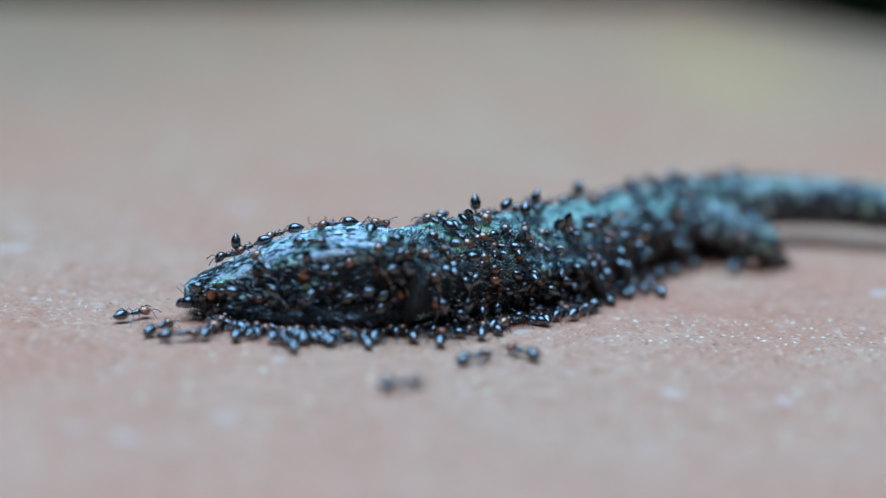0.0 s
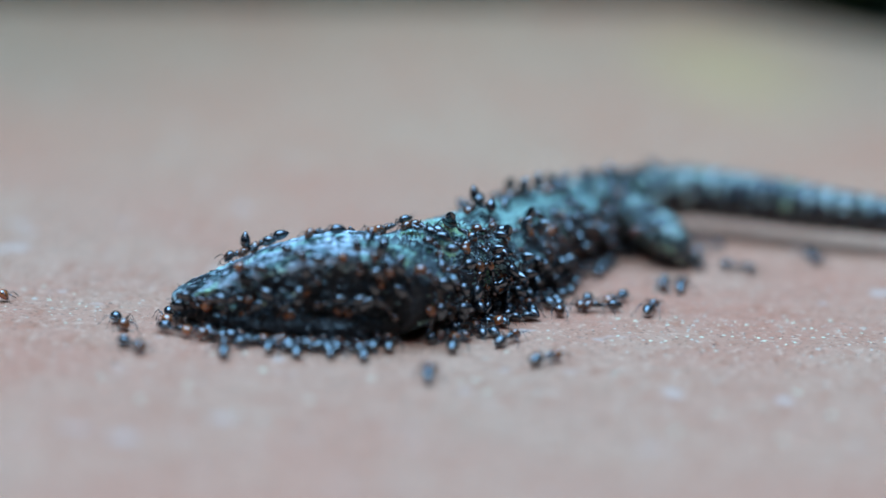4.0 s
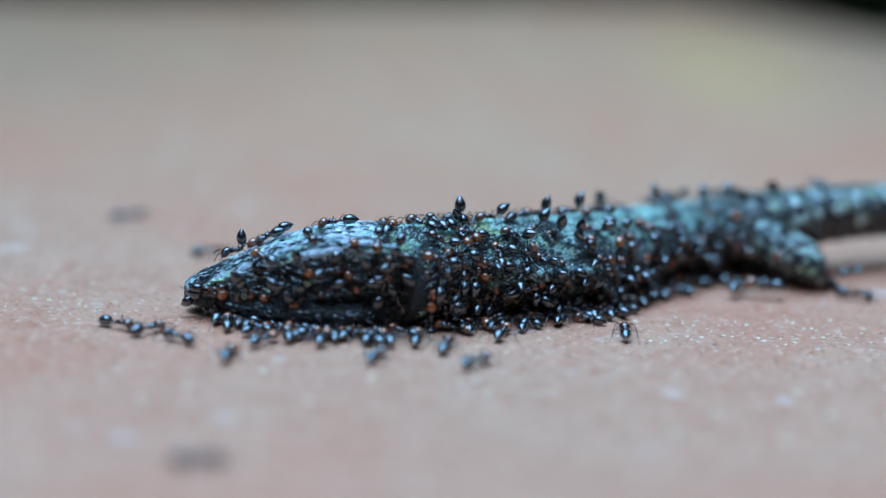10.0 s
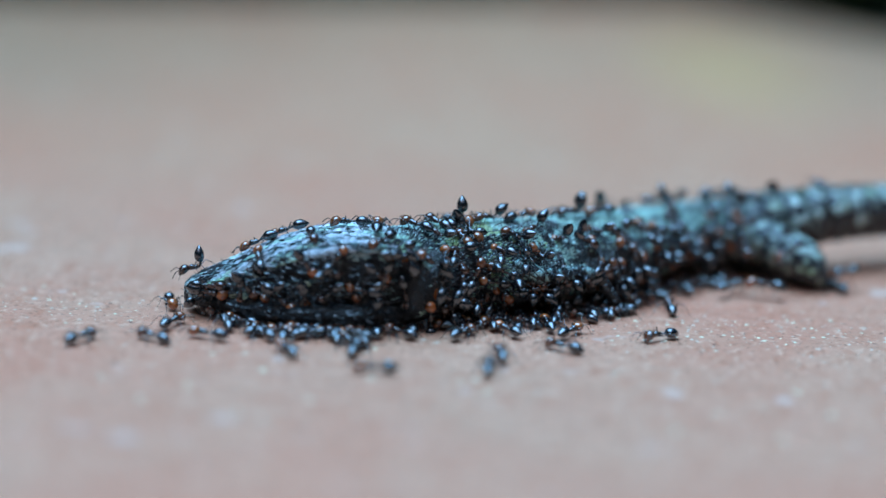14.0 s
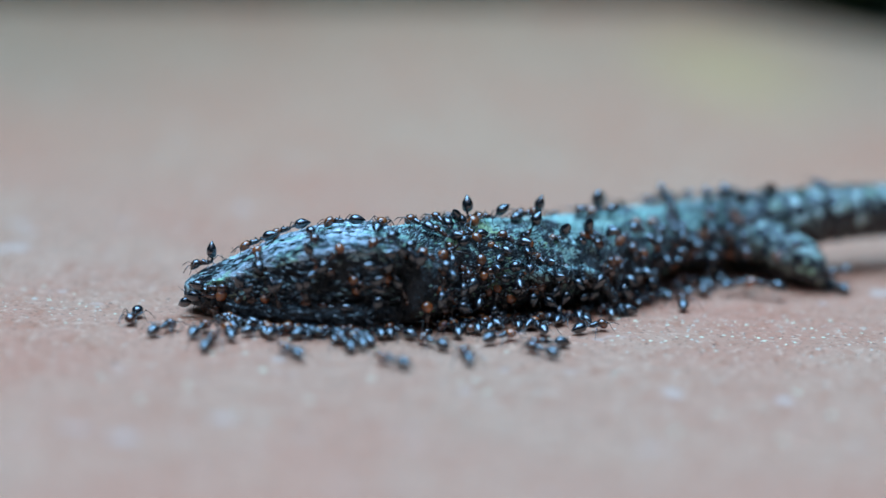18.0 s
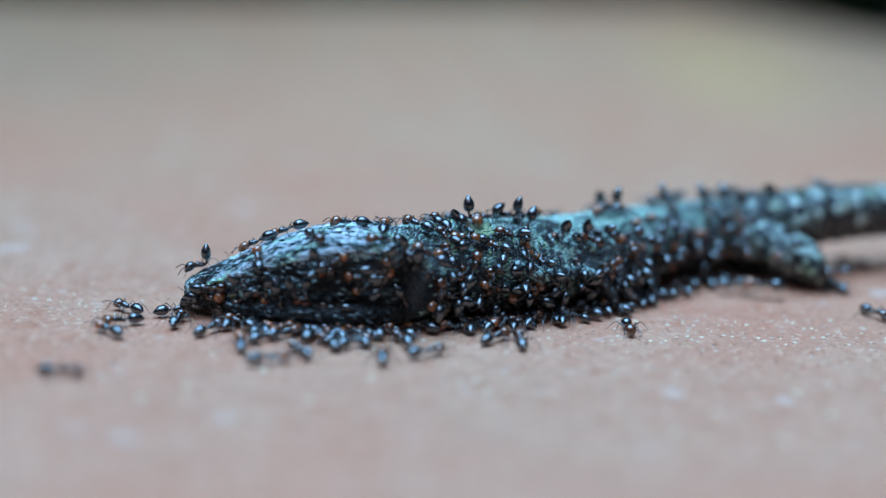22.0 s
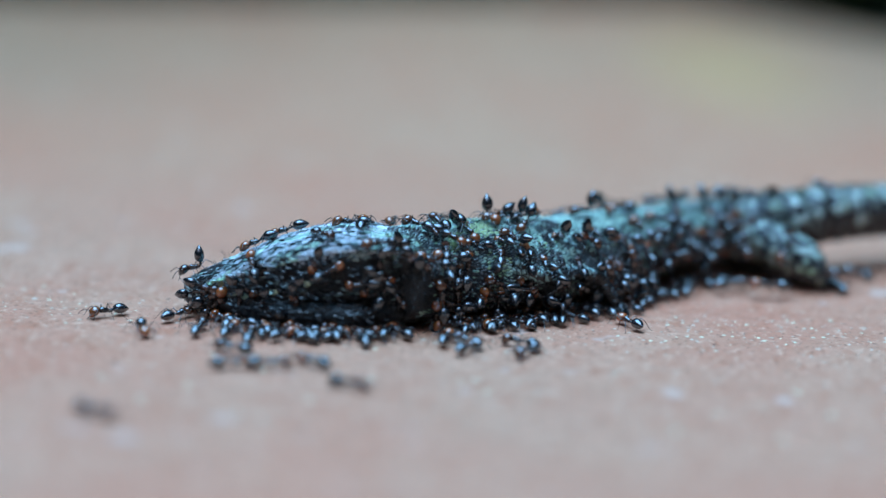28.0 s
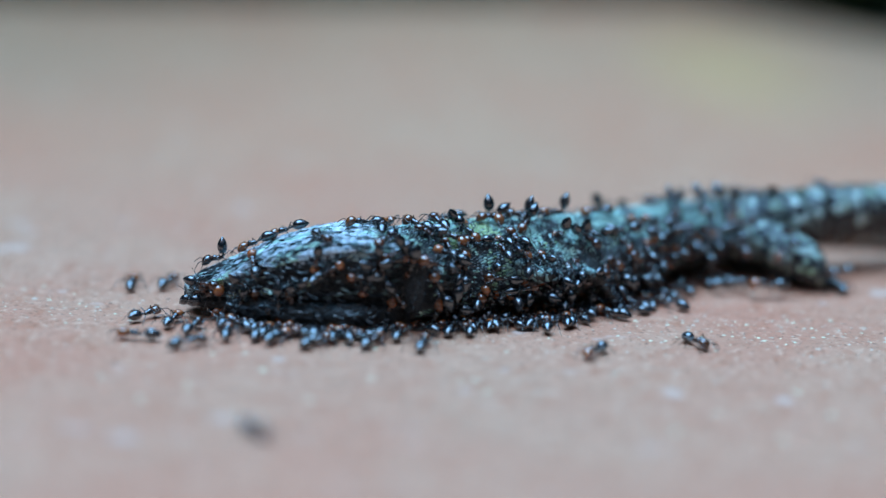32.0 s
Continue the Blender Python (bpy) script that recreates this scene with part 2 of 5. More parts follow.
def build_grains():
    """Pale mineral chips that stick out of the slab."""
    rnd = random.Random(5)
    spots = [(rnd.uniform(-70, 75), rnd.triangular(-45, 60, 5), rnd.uniform(0.05, 0.17) * rnd.choice((1, 1, 1, 1, 1.9))) for _ in range(650)]
    spots += [(9.6, -22.0, 0.42), (21.3, -26.5, 0.40), (42.0, -25.2, 0.45), (38.5, -9.0, 0.3), (14.8, -29.5, 0.4), (5.0, -27.0, 0.35), (-30.5, -23.0, 0.5), (-36, 2.0, 0.3), (-43, 4.5, 0.35), (-29, 6.0, 0.3), (16.5, -35.0, 0.5)]
    spots += [(rnd.uniform(-50, 55), rnd.triangular(-45, 12, -12), rnd.uniform(0.15, 0.4)) for _ in range(70)]
    spots += [(rnd.triangular(-60, 75, 30), rnd.triangular(-22, 26, 2), rnd.uniform(0.09, 0.26)) for _ in range(280)]
    spots += [(rnd.uniform(-60, 72), rnd.triangular(-18, 24, 2), rnd.uniform(0.05, 0.13)) for _ in range(1700)]
    # thin bright flakes, gathered where the stone is worn
    flakes = [(rnd.gauss(34, 11), rnd.gauss(1.5, 3.5), rnd.uniform(0.12, 0.30)) for _ in range(60)]
    flakes += [(rnd.gauss(-38, 8), rnd.gauss(3, 3.5), rnd.uniform(0.12, 0.28)) for _ in range(25)]
    flakes += [(rnd.uniform(-45, 48), rnd.uniform(-34, -9), rnd.uniform(0.25, 0.55)) for _ in range(26)]
    def chips(name, places, material, label):
        verts, faces = [], []
        n = 6
        for x, y, r in places:
            base = len(verts)
            ring = [(x + r * rnd.uniform(0.7, 1.3) * math.cos(a), y + r * rnd.uniform(0.7, 1.3) * math.sin(a)) for a in (2 * math.pi * i / n for i in range(n))]
            verts += [(px, py, -0.05) for px, py in ring]
            verts += [(x + (px - x) * 0.7, y + (py - y) * 0.7, min(r * 0.28, 0.06)) for px, py in ring]
            for i in range(n):
                j = (i + 1) % n
                faces.append((base + i, base + j, base + n + j, base + n + i))
            faces.append(tuple(base + n + i for i in range(n)))
        tagged(new(name, mesh_of(name, verts, faces, material)), label, "grit", kind="stuff")

    chips("mineral_grains", spots, M_GRAIN, "pale mineral chips set in the red stone")
    chips("stone_flakes", flakes, M_FLAKE, "thin bright flakes scattered on the red stone")


def build_shrub():
    """Dark leaves beyond the slab's far edge, rooted in the soil below."""
    rnd = random.Random(3)
    root = tagged(new("shrub"), "dark green leafy shrub growing behind the stone slab", "shrub")
    m = Mat("dark_leaf", rough=0.45)
    leaf_skin = m.done(m.mix(m.node("ShaderNodeNewGeometry", out=8), (0.012, 0.026, 0.008), (0.045, 0.07, 0.018)), None, m.bump(m.noise(200), 0.001))
    bark = Mat("bark", rough=0.9).done((0.05, 0.035, 0.025))
    for x in (-330, -230, -130, -40, 60, 150, 230, 330):
        part("stem", mesh_of("stem", *loft(tube([(x, 470, -425), (x + 15, 455, -250), (x - 5, 430, -60), (x + 10, 420, 340)], (9, 7, 5, 2), 7)), bark), root)
    verts, faces = [], []
    for _ in range(4000):
        c = Vector((rnd.uniform(-430, 430), 400 + rnd.gauss(0, 45), rnd.uniform(-330, 400)))
        if c.y < 300:
            continue
        u = Vector((rnd.gauss(0, 1), rnd.gauss(0, 1), rnd.gauss(0, 0.6))).normalized()
        w = u.cross(Vector((rnd.gauss(0, 1), rnd.gauss(0, 1), 1))).normalized()
        k, b = rnd.uniform(18, 34), len(verts)
        bend = u.cross(w) * 3
        verts += [c - u * k, c - w * k * 0.35 + bend, c + u * k, c + w * k * 0.35 + bend, c]
        faces += [(b, b + 1, b + 4), (b + 1, b + 2, b + 4), (b + 2, b + 3, b + 4), (b + 3, b, b + 4)]
    tagged(part("foliage", mesh_of("foliage", verts, faces, leaf_skin), root), kind="stuff")


def build_light_block():
    """An added hedge ring, mostly unseen, that blocks low light; sky shows above it."""
    m = Mat("light_block_leaves", rough=0.8, spec=0.2)
    skin = m.done(m.mix(m.noise(9, 6, 0.7), (0.006, 0.010, 0.004), (0.035, 0.045, 0.016)), None, m.bump(m.noise(14, 6, 0.7), 0.06))
    rnd = random.Random(8)
    n = 72
    rings = []
    for r, z in ((1900, -430), (1600, -430), (1560, 300), (1640, 1100), (1750, 1750), (1950, 1900), (2100, 1700), (2150, -430)):
        rings.append([((r + rnd.uniform(-70, 70)) * math.cos(2 * math.pi * i / n), (r + rnd.uniform(-70, 70)) * math.sin(2 * math.pi * i / n), z + (rnd.uniform(-140, 140) if z > 0 else 0)) for i in range(n)])
    v, f = loft(rings)
    tagged(new("backdrop", mesh_of("backdrop", v, f[:-2], skin)), "added dark hedge ring that blocks low sky light", "hedge", kind="structure")


build_ground()
build_grains()
build_shrub()
build_light_block()

# ---- the lizard: its spine in four postures, on the slab, in millimetres from the nape ----
POSTURES = {
    "A": [(-4.9, -1.4), (-1.2, 2.6), (5.7, 9.2), (13.4, 18.7), (27.4, 35.1), (34.0, 40.3), (44.6, 42.5), (52.7, 41.0), (75, 33), (110, 18)],
    "F": [(-2.8, 0.2), (0.9, 4.7), (8.1, 11.1), (16.6, 20.3), (31.4, 34.8), (40.3, 41.2), (53.2, 44.2), (66, 43), (85, 37), (118, 22)],
    "B": [(-5.8, -4.6), (-1.5, 2.6), (3.9, 13.5), (10.4, 25.2), (19.6, 38.2), (28.4, 44.9), (35.2, 43.8), (45.0, 40.1), (52.3, 38.3), (75, 30), (110, 14)],
    "C": [(-4.9, -0.6), (-1.2, 3.4), (5.7, 7.3), (13.1, 12.4), (19.4, 18.6), (25.1, 23.9), (29.9, 26.2), (34.2, 26.7), (39.2, 27.0), (44.4, 28.4), (49.5, 30.7), (58.9, 33.6), (92, 36), (125, 32)],
}
# seconds, posture at the start, posture at the end, share of the way, nape off its place in the last posture
SPINE_TIMES = [
    (0.0, "A", "F", 0.0), (0.5, "A", "F", 0.38), (1.0, "A", "F", 1.0), (1.25, "F", "B", 0.55), (1.5, "F", "B", 0.86), (2.0, "F", "B", 0.94),
    (2.5, "F", "B", 1.0), (3.0, "F", "B", 1.0), (4.5, "F", "B", 1.0), (5.5, "F", "B", 1.0), (6.0, "B", "C", 0.0), (6.25, "B", "C", 0.18), (6.5, "B", "C", 0.48),
    (6.75, "B", "C", 0.70), (7.0, "B", "C", 0.86), (7.5, "B", "C", 1.0), (8.0, "B", "C", 1.0), (8.5, "B", "C", 1.0), (9.0, "B", "C", 1.0), (32.0, "B", "C", 1.0)]
NAPE = [(0.0, (-4.8, -0.2)), (0.5, (-4.1, 0.4)), (1.0, (-2.8, 1.3)), (1.25, (-4.8, 0.0)), (1.5, (-5.9, -1.1)), (2.0, (-6.2, -2.6)), (2.5, (-5.9, -3.2)),
        (3.0, (-5.8, -3.4)), (4.5, (-5.6, -3.8)), (5.5, (-5.5, -4.0)), (6.0, (-5.6, -4.0)), (6.25, (-6.3, -3.7)), (6.5, (-6.8, -3.3)), (6.75, (-6.8, -2.5)), (7.0, (-6.6, -1.7)),
        (7.5, (-5.8, -0.8)), (8.0, (-5.6, -0.1)), (8.5, (-5.2, 0.4)), (9.0, (-4.9, 0.8)), (32.0, (-4.9, 0.8))]
TAIL_RISE = [(0.0, 0.3), (6.0, 0.3), (7.5, 2.0), (32.0, 2.0)]  # the tail lifts off the slab
HALF_W = [(-2, 5.5), (2, 5.8), (6, 5.7), (14, 6.4), (22, 6.6), (28, 6.0), (33, 5.2), (39, 4.7), (48, 4.3), (53, 3.6), (62, 2.75), (75, 2.45), (95, 1.8), (115, 1.0), (140, 0.5)]
HALF_H = [(-2, 4.7), (2, 4.7), (6, 4.7), (14, 4.6), (25, 4.3), (38, 3.95), (48, 3.8), (53, 3.2), (62, 2.9), (75, 2.65), (95, 1.75), (115, 1.0), (140, 0.5)]
ROUND = [(-2, 2.5), (8, 2.5), (18, 1.9), (46, 1.9), (54, 2.4), (140, 2.4)]  # 2 is an ellipse, more is boxier
MID_Z = [(-2, 4.8), (5, 4.75), (14, 4.8), (25, 4.5), (38, 4.2), (48, 4.3), (53, 4.7), (62, 4.85), (75, 4.6), (95, 3.6), (115, 1.8), (140, 0.7)]


def spread(points, count=281, length=140.0):
    """Points at even steps of half a millimetre along a smooth line through the given ones."""
    fine = []
    p = [Vector(q) for q in points]
    p = [p[0] * 2 - p[1]] + p + [p[-1] * 2 - p[-2]]
    for a, b, c, d in zip(p, p[1:], p[2:], p[3:]):
        for k in range(20):
            t = k / 20
            fine.append(0.5 * ((2 * b) + (c - a) * t + (2 * a - 5 * b + 4 * c - d) * t * t + (3 * b - a - 3 * c + d) * t ** 3))
    fine.append(p[-2])
    xy = np.array([tuple(q) for q in fine])
    s = np.concatenate([[0], np.cumsum(np.hypot(*np.diff(xy, axis=0).T))])
    want = np.linspace(0, length, count)
    extra = np.maximum(want - s[-1], 0)[:, None] * (xy[-1] - xy[-2]) / np.hypot(*(xy[-1] - xy[-2]))
    return np.stack([np.interp(want, s, xy[:, 0]), np.interp(want, s, xy[:, 1])], 1) + extra


SPREAD = {key: spread(value) for key, value in POSTURES.items()}


def spine_at(t):
    for (t0, a0, b0, k0), (t1, a1, b1, k1) in zip(SPINE_TIMES, SPINE_TIMES[1:]):
        if t <= t1:
            u = max(0.0, (t - t0) / (t1 - t0))
            q0 = SPREAD[a0] * (1 - k0) + SPREAD[b0] * k0
            q1 = SPREAD[a1] * (1 - k1) + SPREAD[b1] * k1
            line = q0 * (1 - u) + q1 * u
            break
    nape = np.array([steps(t, [(r[0], r[1][i]) for r in NAPE]) for i in (0, 1)])
    fade = np.clip(1 - np.arange(len(line)) / 40.0, 0, 1)[:, None]
    return line + (nape - line[0]) * fade


LINES = {}


def frame_at(t, s):
    """The pose of the body's section at s millimetres behind the nape, x towards the tail, on the slab."""
    if t not in LINES:
        LINES[t] = spine_at(t)
    line = LINES[t]
    i = min(max(int(s * 2), 0), 279)
    k = s * 2 - i
    p = line[i] * (1 - k) + line[i + 1] * k
    a, b = line[max(i - 3, 0)], line[min(i + 4, 280)]
    rise = steps(t, TAIL_RISE) * max(0.0, min(1.0, (s - 43.0) / 14.0))
    return Matrix.Translation((p[0] * MM, p[1] * MM, rise * MM)) @ Matrix.Rotation(math.atan2(b[1] - a[1], b[0] - a[0]), 4, "Z")


LIZARD_TIMES = [0.0, 0.25, 0.5, 0.75, 1.0, 1.25, 1.5, 1.75, 2.0, 2.5, 3.0, 4.5, 5.5, 6.0, 6.25, 6.5, 6.75, 7.0, 7.25, 7.5, 8.0, 8.5, 9.0, 32.0]
HEAD_TURN = 176.3
HEAD_STATIONS = [  # ahead of the nape, half width, jaw's underside, jaw line, crown
    (-2.5, 3.6, 0.25, 3.3, 8.3), (0, 4.7, 0.2, 3.3, 9.2), (3, 5.5, 0.2, 3.3, 9.65), (6, 5.8, 0.2, 3.2, 9.55), (9, 5.7, 0.2, 3.1, 8.95), (12.5, 5, 0.25, 3, 7.85),
    (16, 4, 0.4, 2.7, 6.15), (19, 2.9, 0.6, 2.4, 4.7), (20.6, 2.3, 0.8, 2.2, 4), (21.4, 1.8, 0.9, 2.1, 3.6), (21.9, 1, 1.3, 2.1, 3.1)]


def head_frame(t):
    n = [steps(t, [(r[0], r[1][i]) for r in NAPE]) for i in (0, 1)]
    return pose(n[0] * MM, n[1] * MM, 0, 0, 0, HEAD_TURN)


HEAD_EDGE = radians(26)


def crown(d, a):
    """A point on the head's upper side: d ahead of the nape, a the angle round it; a flat roof over a ridge, the cheeks drawn in below."""
    hw = steps(d, [(r[0], r[1]) for r in HEAD_STATIONS])
    lo, hi = steps(d, [(r[0], r[3]) for r in HEAD_STATIONS]), steps(d, [(r[0], r[4]) for r in HEAD_STATIONS])
    c, s = math.cos(a), math.sin(a)
    drop = (0.15 + 0.021 * max(0.0, d - 5.0)) * (hi - lo)
    if s <= 0:
        return (d, hw * 0.80 * math.copysign(abs(c) ** 0.58, c), lo - 0.9)
    b = math.asin(min(s, 1.0))
    if b < HEAD_EDGE:
        v = b / HEAD_EDGE
        return (d, math.copysign(hw * (0.90 + 0.10 * v ** 1.4), c), lo - 0.6 + (hi - drop - lo + 0.6) * v)
    u = (b - HEAD_EDGE) / (math.pi / 2 - HEAD_EDGE) * math.pi / 2
    return (d, math.copysign(hw * math.cos(u), c), hi - drop + drop * math.sin(u) ** 0.9)


def scale_cover(spots, name, parent, label=""):
    """Small keeled scales in one mesh; spots are (point, along, normal, length, width, height, kind)."""
    verts, faces, kinds = [], [], []
    for p, along, n, length, width, height, kind in spots:
        p, n = Vector(p), Vector(n).normalized()
        x = (Vector(along) - n * n.dot(Vector(along))).normalized()
        y = n.cross(x)
        b = len(verts)
        low = n * -0.06
        verts += [p - x * length * 0.5 + low, p + y * width * 0.5 + low - x * length * 0.08, p + x * length * 0.55 + n * height * 0.55, p - y * width * 0.5 + low - x * length * 0.08,
                  p + x * length * 0.12 + n * height, p + x * length * 0.42 + low]
        faces += [(b, b + 1, b + 4), (b + 1, b + 2, b + 4), (b + 2, b + 3, b + 4), (b + 3, b, b + 4), (b + 1, b + 5, b + 2), (b + 5, b + 3, b + 2)]
        kinds += [kind] * 6
    me = bpy.data.meshes.new(name)
    me.from_pydata([tuple(c * MM for c in v) for v in verts], [], faces)
    me.update()
    for skin in M_SCALES:
        me.materials.append(skin)
    me.polygons.foreach_set("material_index", kinds)
    return tagged(part(name, me, parent), label, kind="stuff")


def head_scales(head):
    """Narrow overlapping scales over the roof of the head, pale along the middle and darker in streaks."""
    rnd = random.Random(31)
    spots = []
    d = -2.0
    while d < 20.8:
        hw = steps(d, [(r[0], r[1]) for r in HEAD_STATIONS])
        count = max(6, int(hw * 2.6 / 0.42))
        for i in range(count):
            a = HEAD_EDGE * 0.86 + (math.pi - 1.7 * HEAD_EDGE) * (i + rnd.uniform(0.1, 0.9)) / count
            dd = d + rnd.uniform(-0.35, 0.35)
            p, q, r = (Vector(crown(dd + e, a + g)) for e, g in ((0, 0), (0.3, 0), (0, 0.05)))
            n = (q - p).cross(r - p).normalized()
            if n.z < 0:
                n = -n
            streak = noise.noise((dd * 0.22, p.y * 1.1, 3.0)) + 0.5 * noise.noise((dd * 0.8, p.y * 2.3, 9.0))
            # more pale scales: the sky's sheen is partly put into their colour
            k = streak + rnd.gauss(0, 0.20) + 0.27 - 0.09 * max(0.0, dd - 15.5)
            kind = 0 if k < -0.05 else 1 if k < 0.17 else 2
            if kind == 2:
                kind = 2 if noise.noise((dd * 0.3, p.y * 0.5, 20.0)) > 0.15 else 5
            way = Vector((-1, rnd.gauss(0.12, 0.16), 0))
            size = rnd.uniform(0.75, 1.35)
            spots.append((p, way, n, 1.15 * size, 0.42 * size, rnd.uniform(0.10, 0.24), kind))
        d += 0.52
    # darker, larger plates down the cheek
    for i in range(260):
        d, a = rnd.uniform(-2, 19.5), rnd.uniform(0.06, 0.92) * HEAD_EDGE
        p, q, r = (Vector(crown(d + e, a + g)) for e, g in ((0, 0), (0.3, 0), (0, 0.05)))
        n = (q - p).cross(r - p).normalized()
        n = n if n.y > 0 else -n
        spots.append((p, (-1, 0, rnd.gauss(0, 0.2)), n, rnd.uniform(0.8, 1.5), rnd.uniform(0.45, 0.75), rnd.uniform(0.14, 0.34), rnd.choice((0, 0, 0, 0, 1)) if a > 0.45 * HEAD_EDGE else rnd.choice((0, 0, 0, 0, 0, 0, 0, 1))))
    # a few pale scales on the upper lip and beside the nostril
    for d, a, long, wide, kind in ((14.9, 8.0, 1.1, 1.0, 2), (12.2, 9.0, 0.8, 0.7, 2), (11.0, 12.0, 0.9, 0.5, 1), (18.4, 31.0, 1.1, 0.6, 2), (17.7, 29.0, 1.2, 0.6, 3), (17.0, 32.0, 1.1, 0.5, 2), (18.9, 26.0, 0.8, 0.5, 3), (19.4, 24.0, 0.7, 0.5, 1)):
        p, q, r = (Vector(crown(d + e, radians(a) + g)) for e, g in ((0, 0), (0.3, 0), (0, 0.05)))
        n = (q - p).cross(r - p).normalized()
        n = n if n.y > 0 else -n
        spots.append((p + n * (0.6 if a < 10 else 0.12), (-1, 0, 0.1), n, long, wide, 0.3, kind))
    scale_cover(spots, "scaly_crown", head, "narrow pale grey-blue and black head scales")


def jaw_scales(ob):
    """Flat black plates along the near side of the lower jaw."""
    rnd = random.Random(37)
    spots = []
    for i in range(170):
        d, b = rnd.uniform(-2, 20), radians(rnd.uniform(-35, 75))
        hw, lo, mid = (steps(d, [(r[0], r[k]) for r in HEAD_STATIONS]) for k in (1, 2, 3))
        w, h = hw * (0.95 if d > 17 else 1.16 if d > 2 else 1.0), (mid + 0.2 - lo) / 2
        c, sn = math.cos(b), math.sin(b)
        p = (d, w * abs(c) ** 0.77, (lo + mid + 0.2) / 2 + h * math.copysign(abs(sn) ** 0.77, sn))
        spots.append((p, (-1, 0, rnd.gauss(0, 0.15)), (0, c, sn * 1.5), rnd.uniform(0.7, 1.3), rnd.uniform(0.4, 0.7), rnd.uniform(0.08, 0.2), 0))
    scale_cover(spots, "scaly_hide", ob)


def trunk_scales(ob, s0, s1, fine):
    """Rows of small keeled scales round one section of the trunk: black flanks, teal and green markings along the back."""
    rnd = random.Random(int(s0 * 10) + 900)
    mid, spots = (s0 + s1) / 2, []
    rows = max(3, round((s1 - s0) / fine))
    for j in range(rows):
        s = s0 + (s1 - s0) * (j + 0.5) / rows
        w, h, z, e = steps(s, HALF_W), steps(s, HALF_H), steps(s, MID_Z), 2.0 / steps(s, ROUND)
        step = fine / 5.6
        a = radians(62) + (step / 2 if j % 2 else 0)
        while a < radians(222):
            aa = a + rnd.gauss(0, 0.008)
            c, sn = math.cos(aa), math.sin(aa)
            p = (s - mid + rnd.gauss(0, 0.03), w * math.copysign(abs(c) ** e, c), z + h * math.copysign(abs(sn) ** e, sn))
            n = Vector((0, c / w, sn / h))
            arc = a * 5.6
            back = max(0.0, min(1.0, (s - 13) / 9))
            # past s 30 pale scales reach lower: part teal markings, part painted ant glints
            up = max(0.0, min(1.0, (radians(150 + 4 * back + (24 if s > 30 else 0)) - a) / radians(32)))
            neck = 0.17 if 4.5 < s < 13.5 else 0.0
            mark = neck + noise.noise((s * 0.30, arc * 0.42, 1.0)) + 0.55 * noise.noise((s * 0.95, arc * 0.9, 5.0))
            k = mark + rnd.gauss(0, 0.13) - 0.34 + up * (0.42 + 0.02 * back) + 0.16 * back * math.sin(s * 2.9) + (0.13 * back if s < 40 else -0.02)
            k += back * 0.5 * noise.noise((s * 0.55, arc * 0.7, 60.0))
            kind = 0
            if k > 0.02:
                tint = noise.noise((s * 0.33, arc * 0.36, 40.0)) + rnd.gauss(0, 0.08) - 0.5 * back + neck
                kind = (4 if tint > 0.34 else 3 if tint > 0.16 else 2) if k > 0.14 else 1
            elif rnd.random() < (0.10 if up > 0.2 else 0.03):
                kind = 2
            spots.append((p, (1, rnd.gauss(0, 0.1), 0), n, fine * 1.35, fine * 1.0, fine * rnd.uniform(0.22, 0.42), kind))
            a += step
    scale_cover(spots, "scaly_hide", ob)


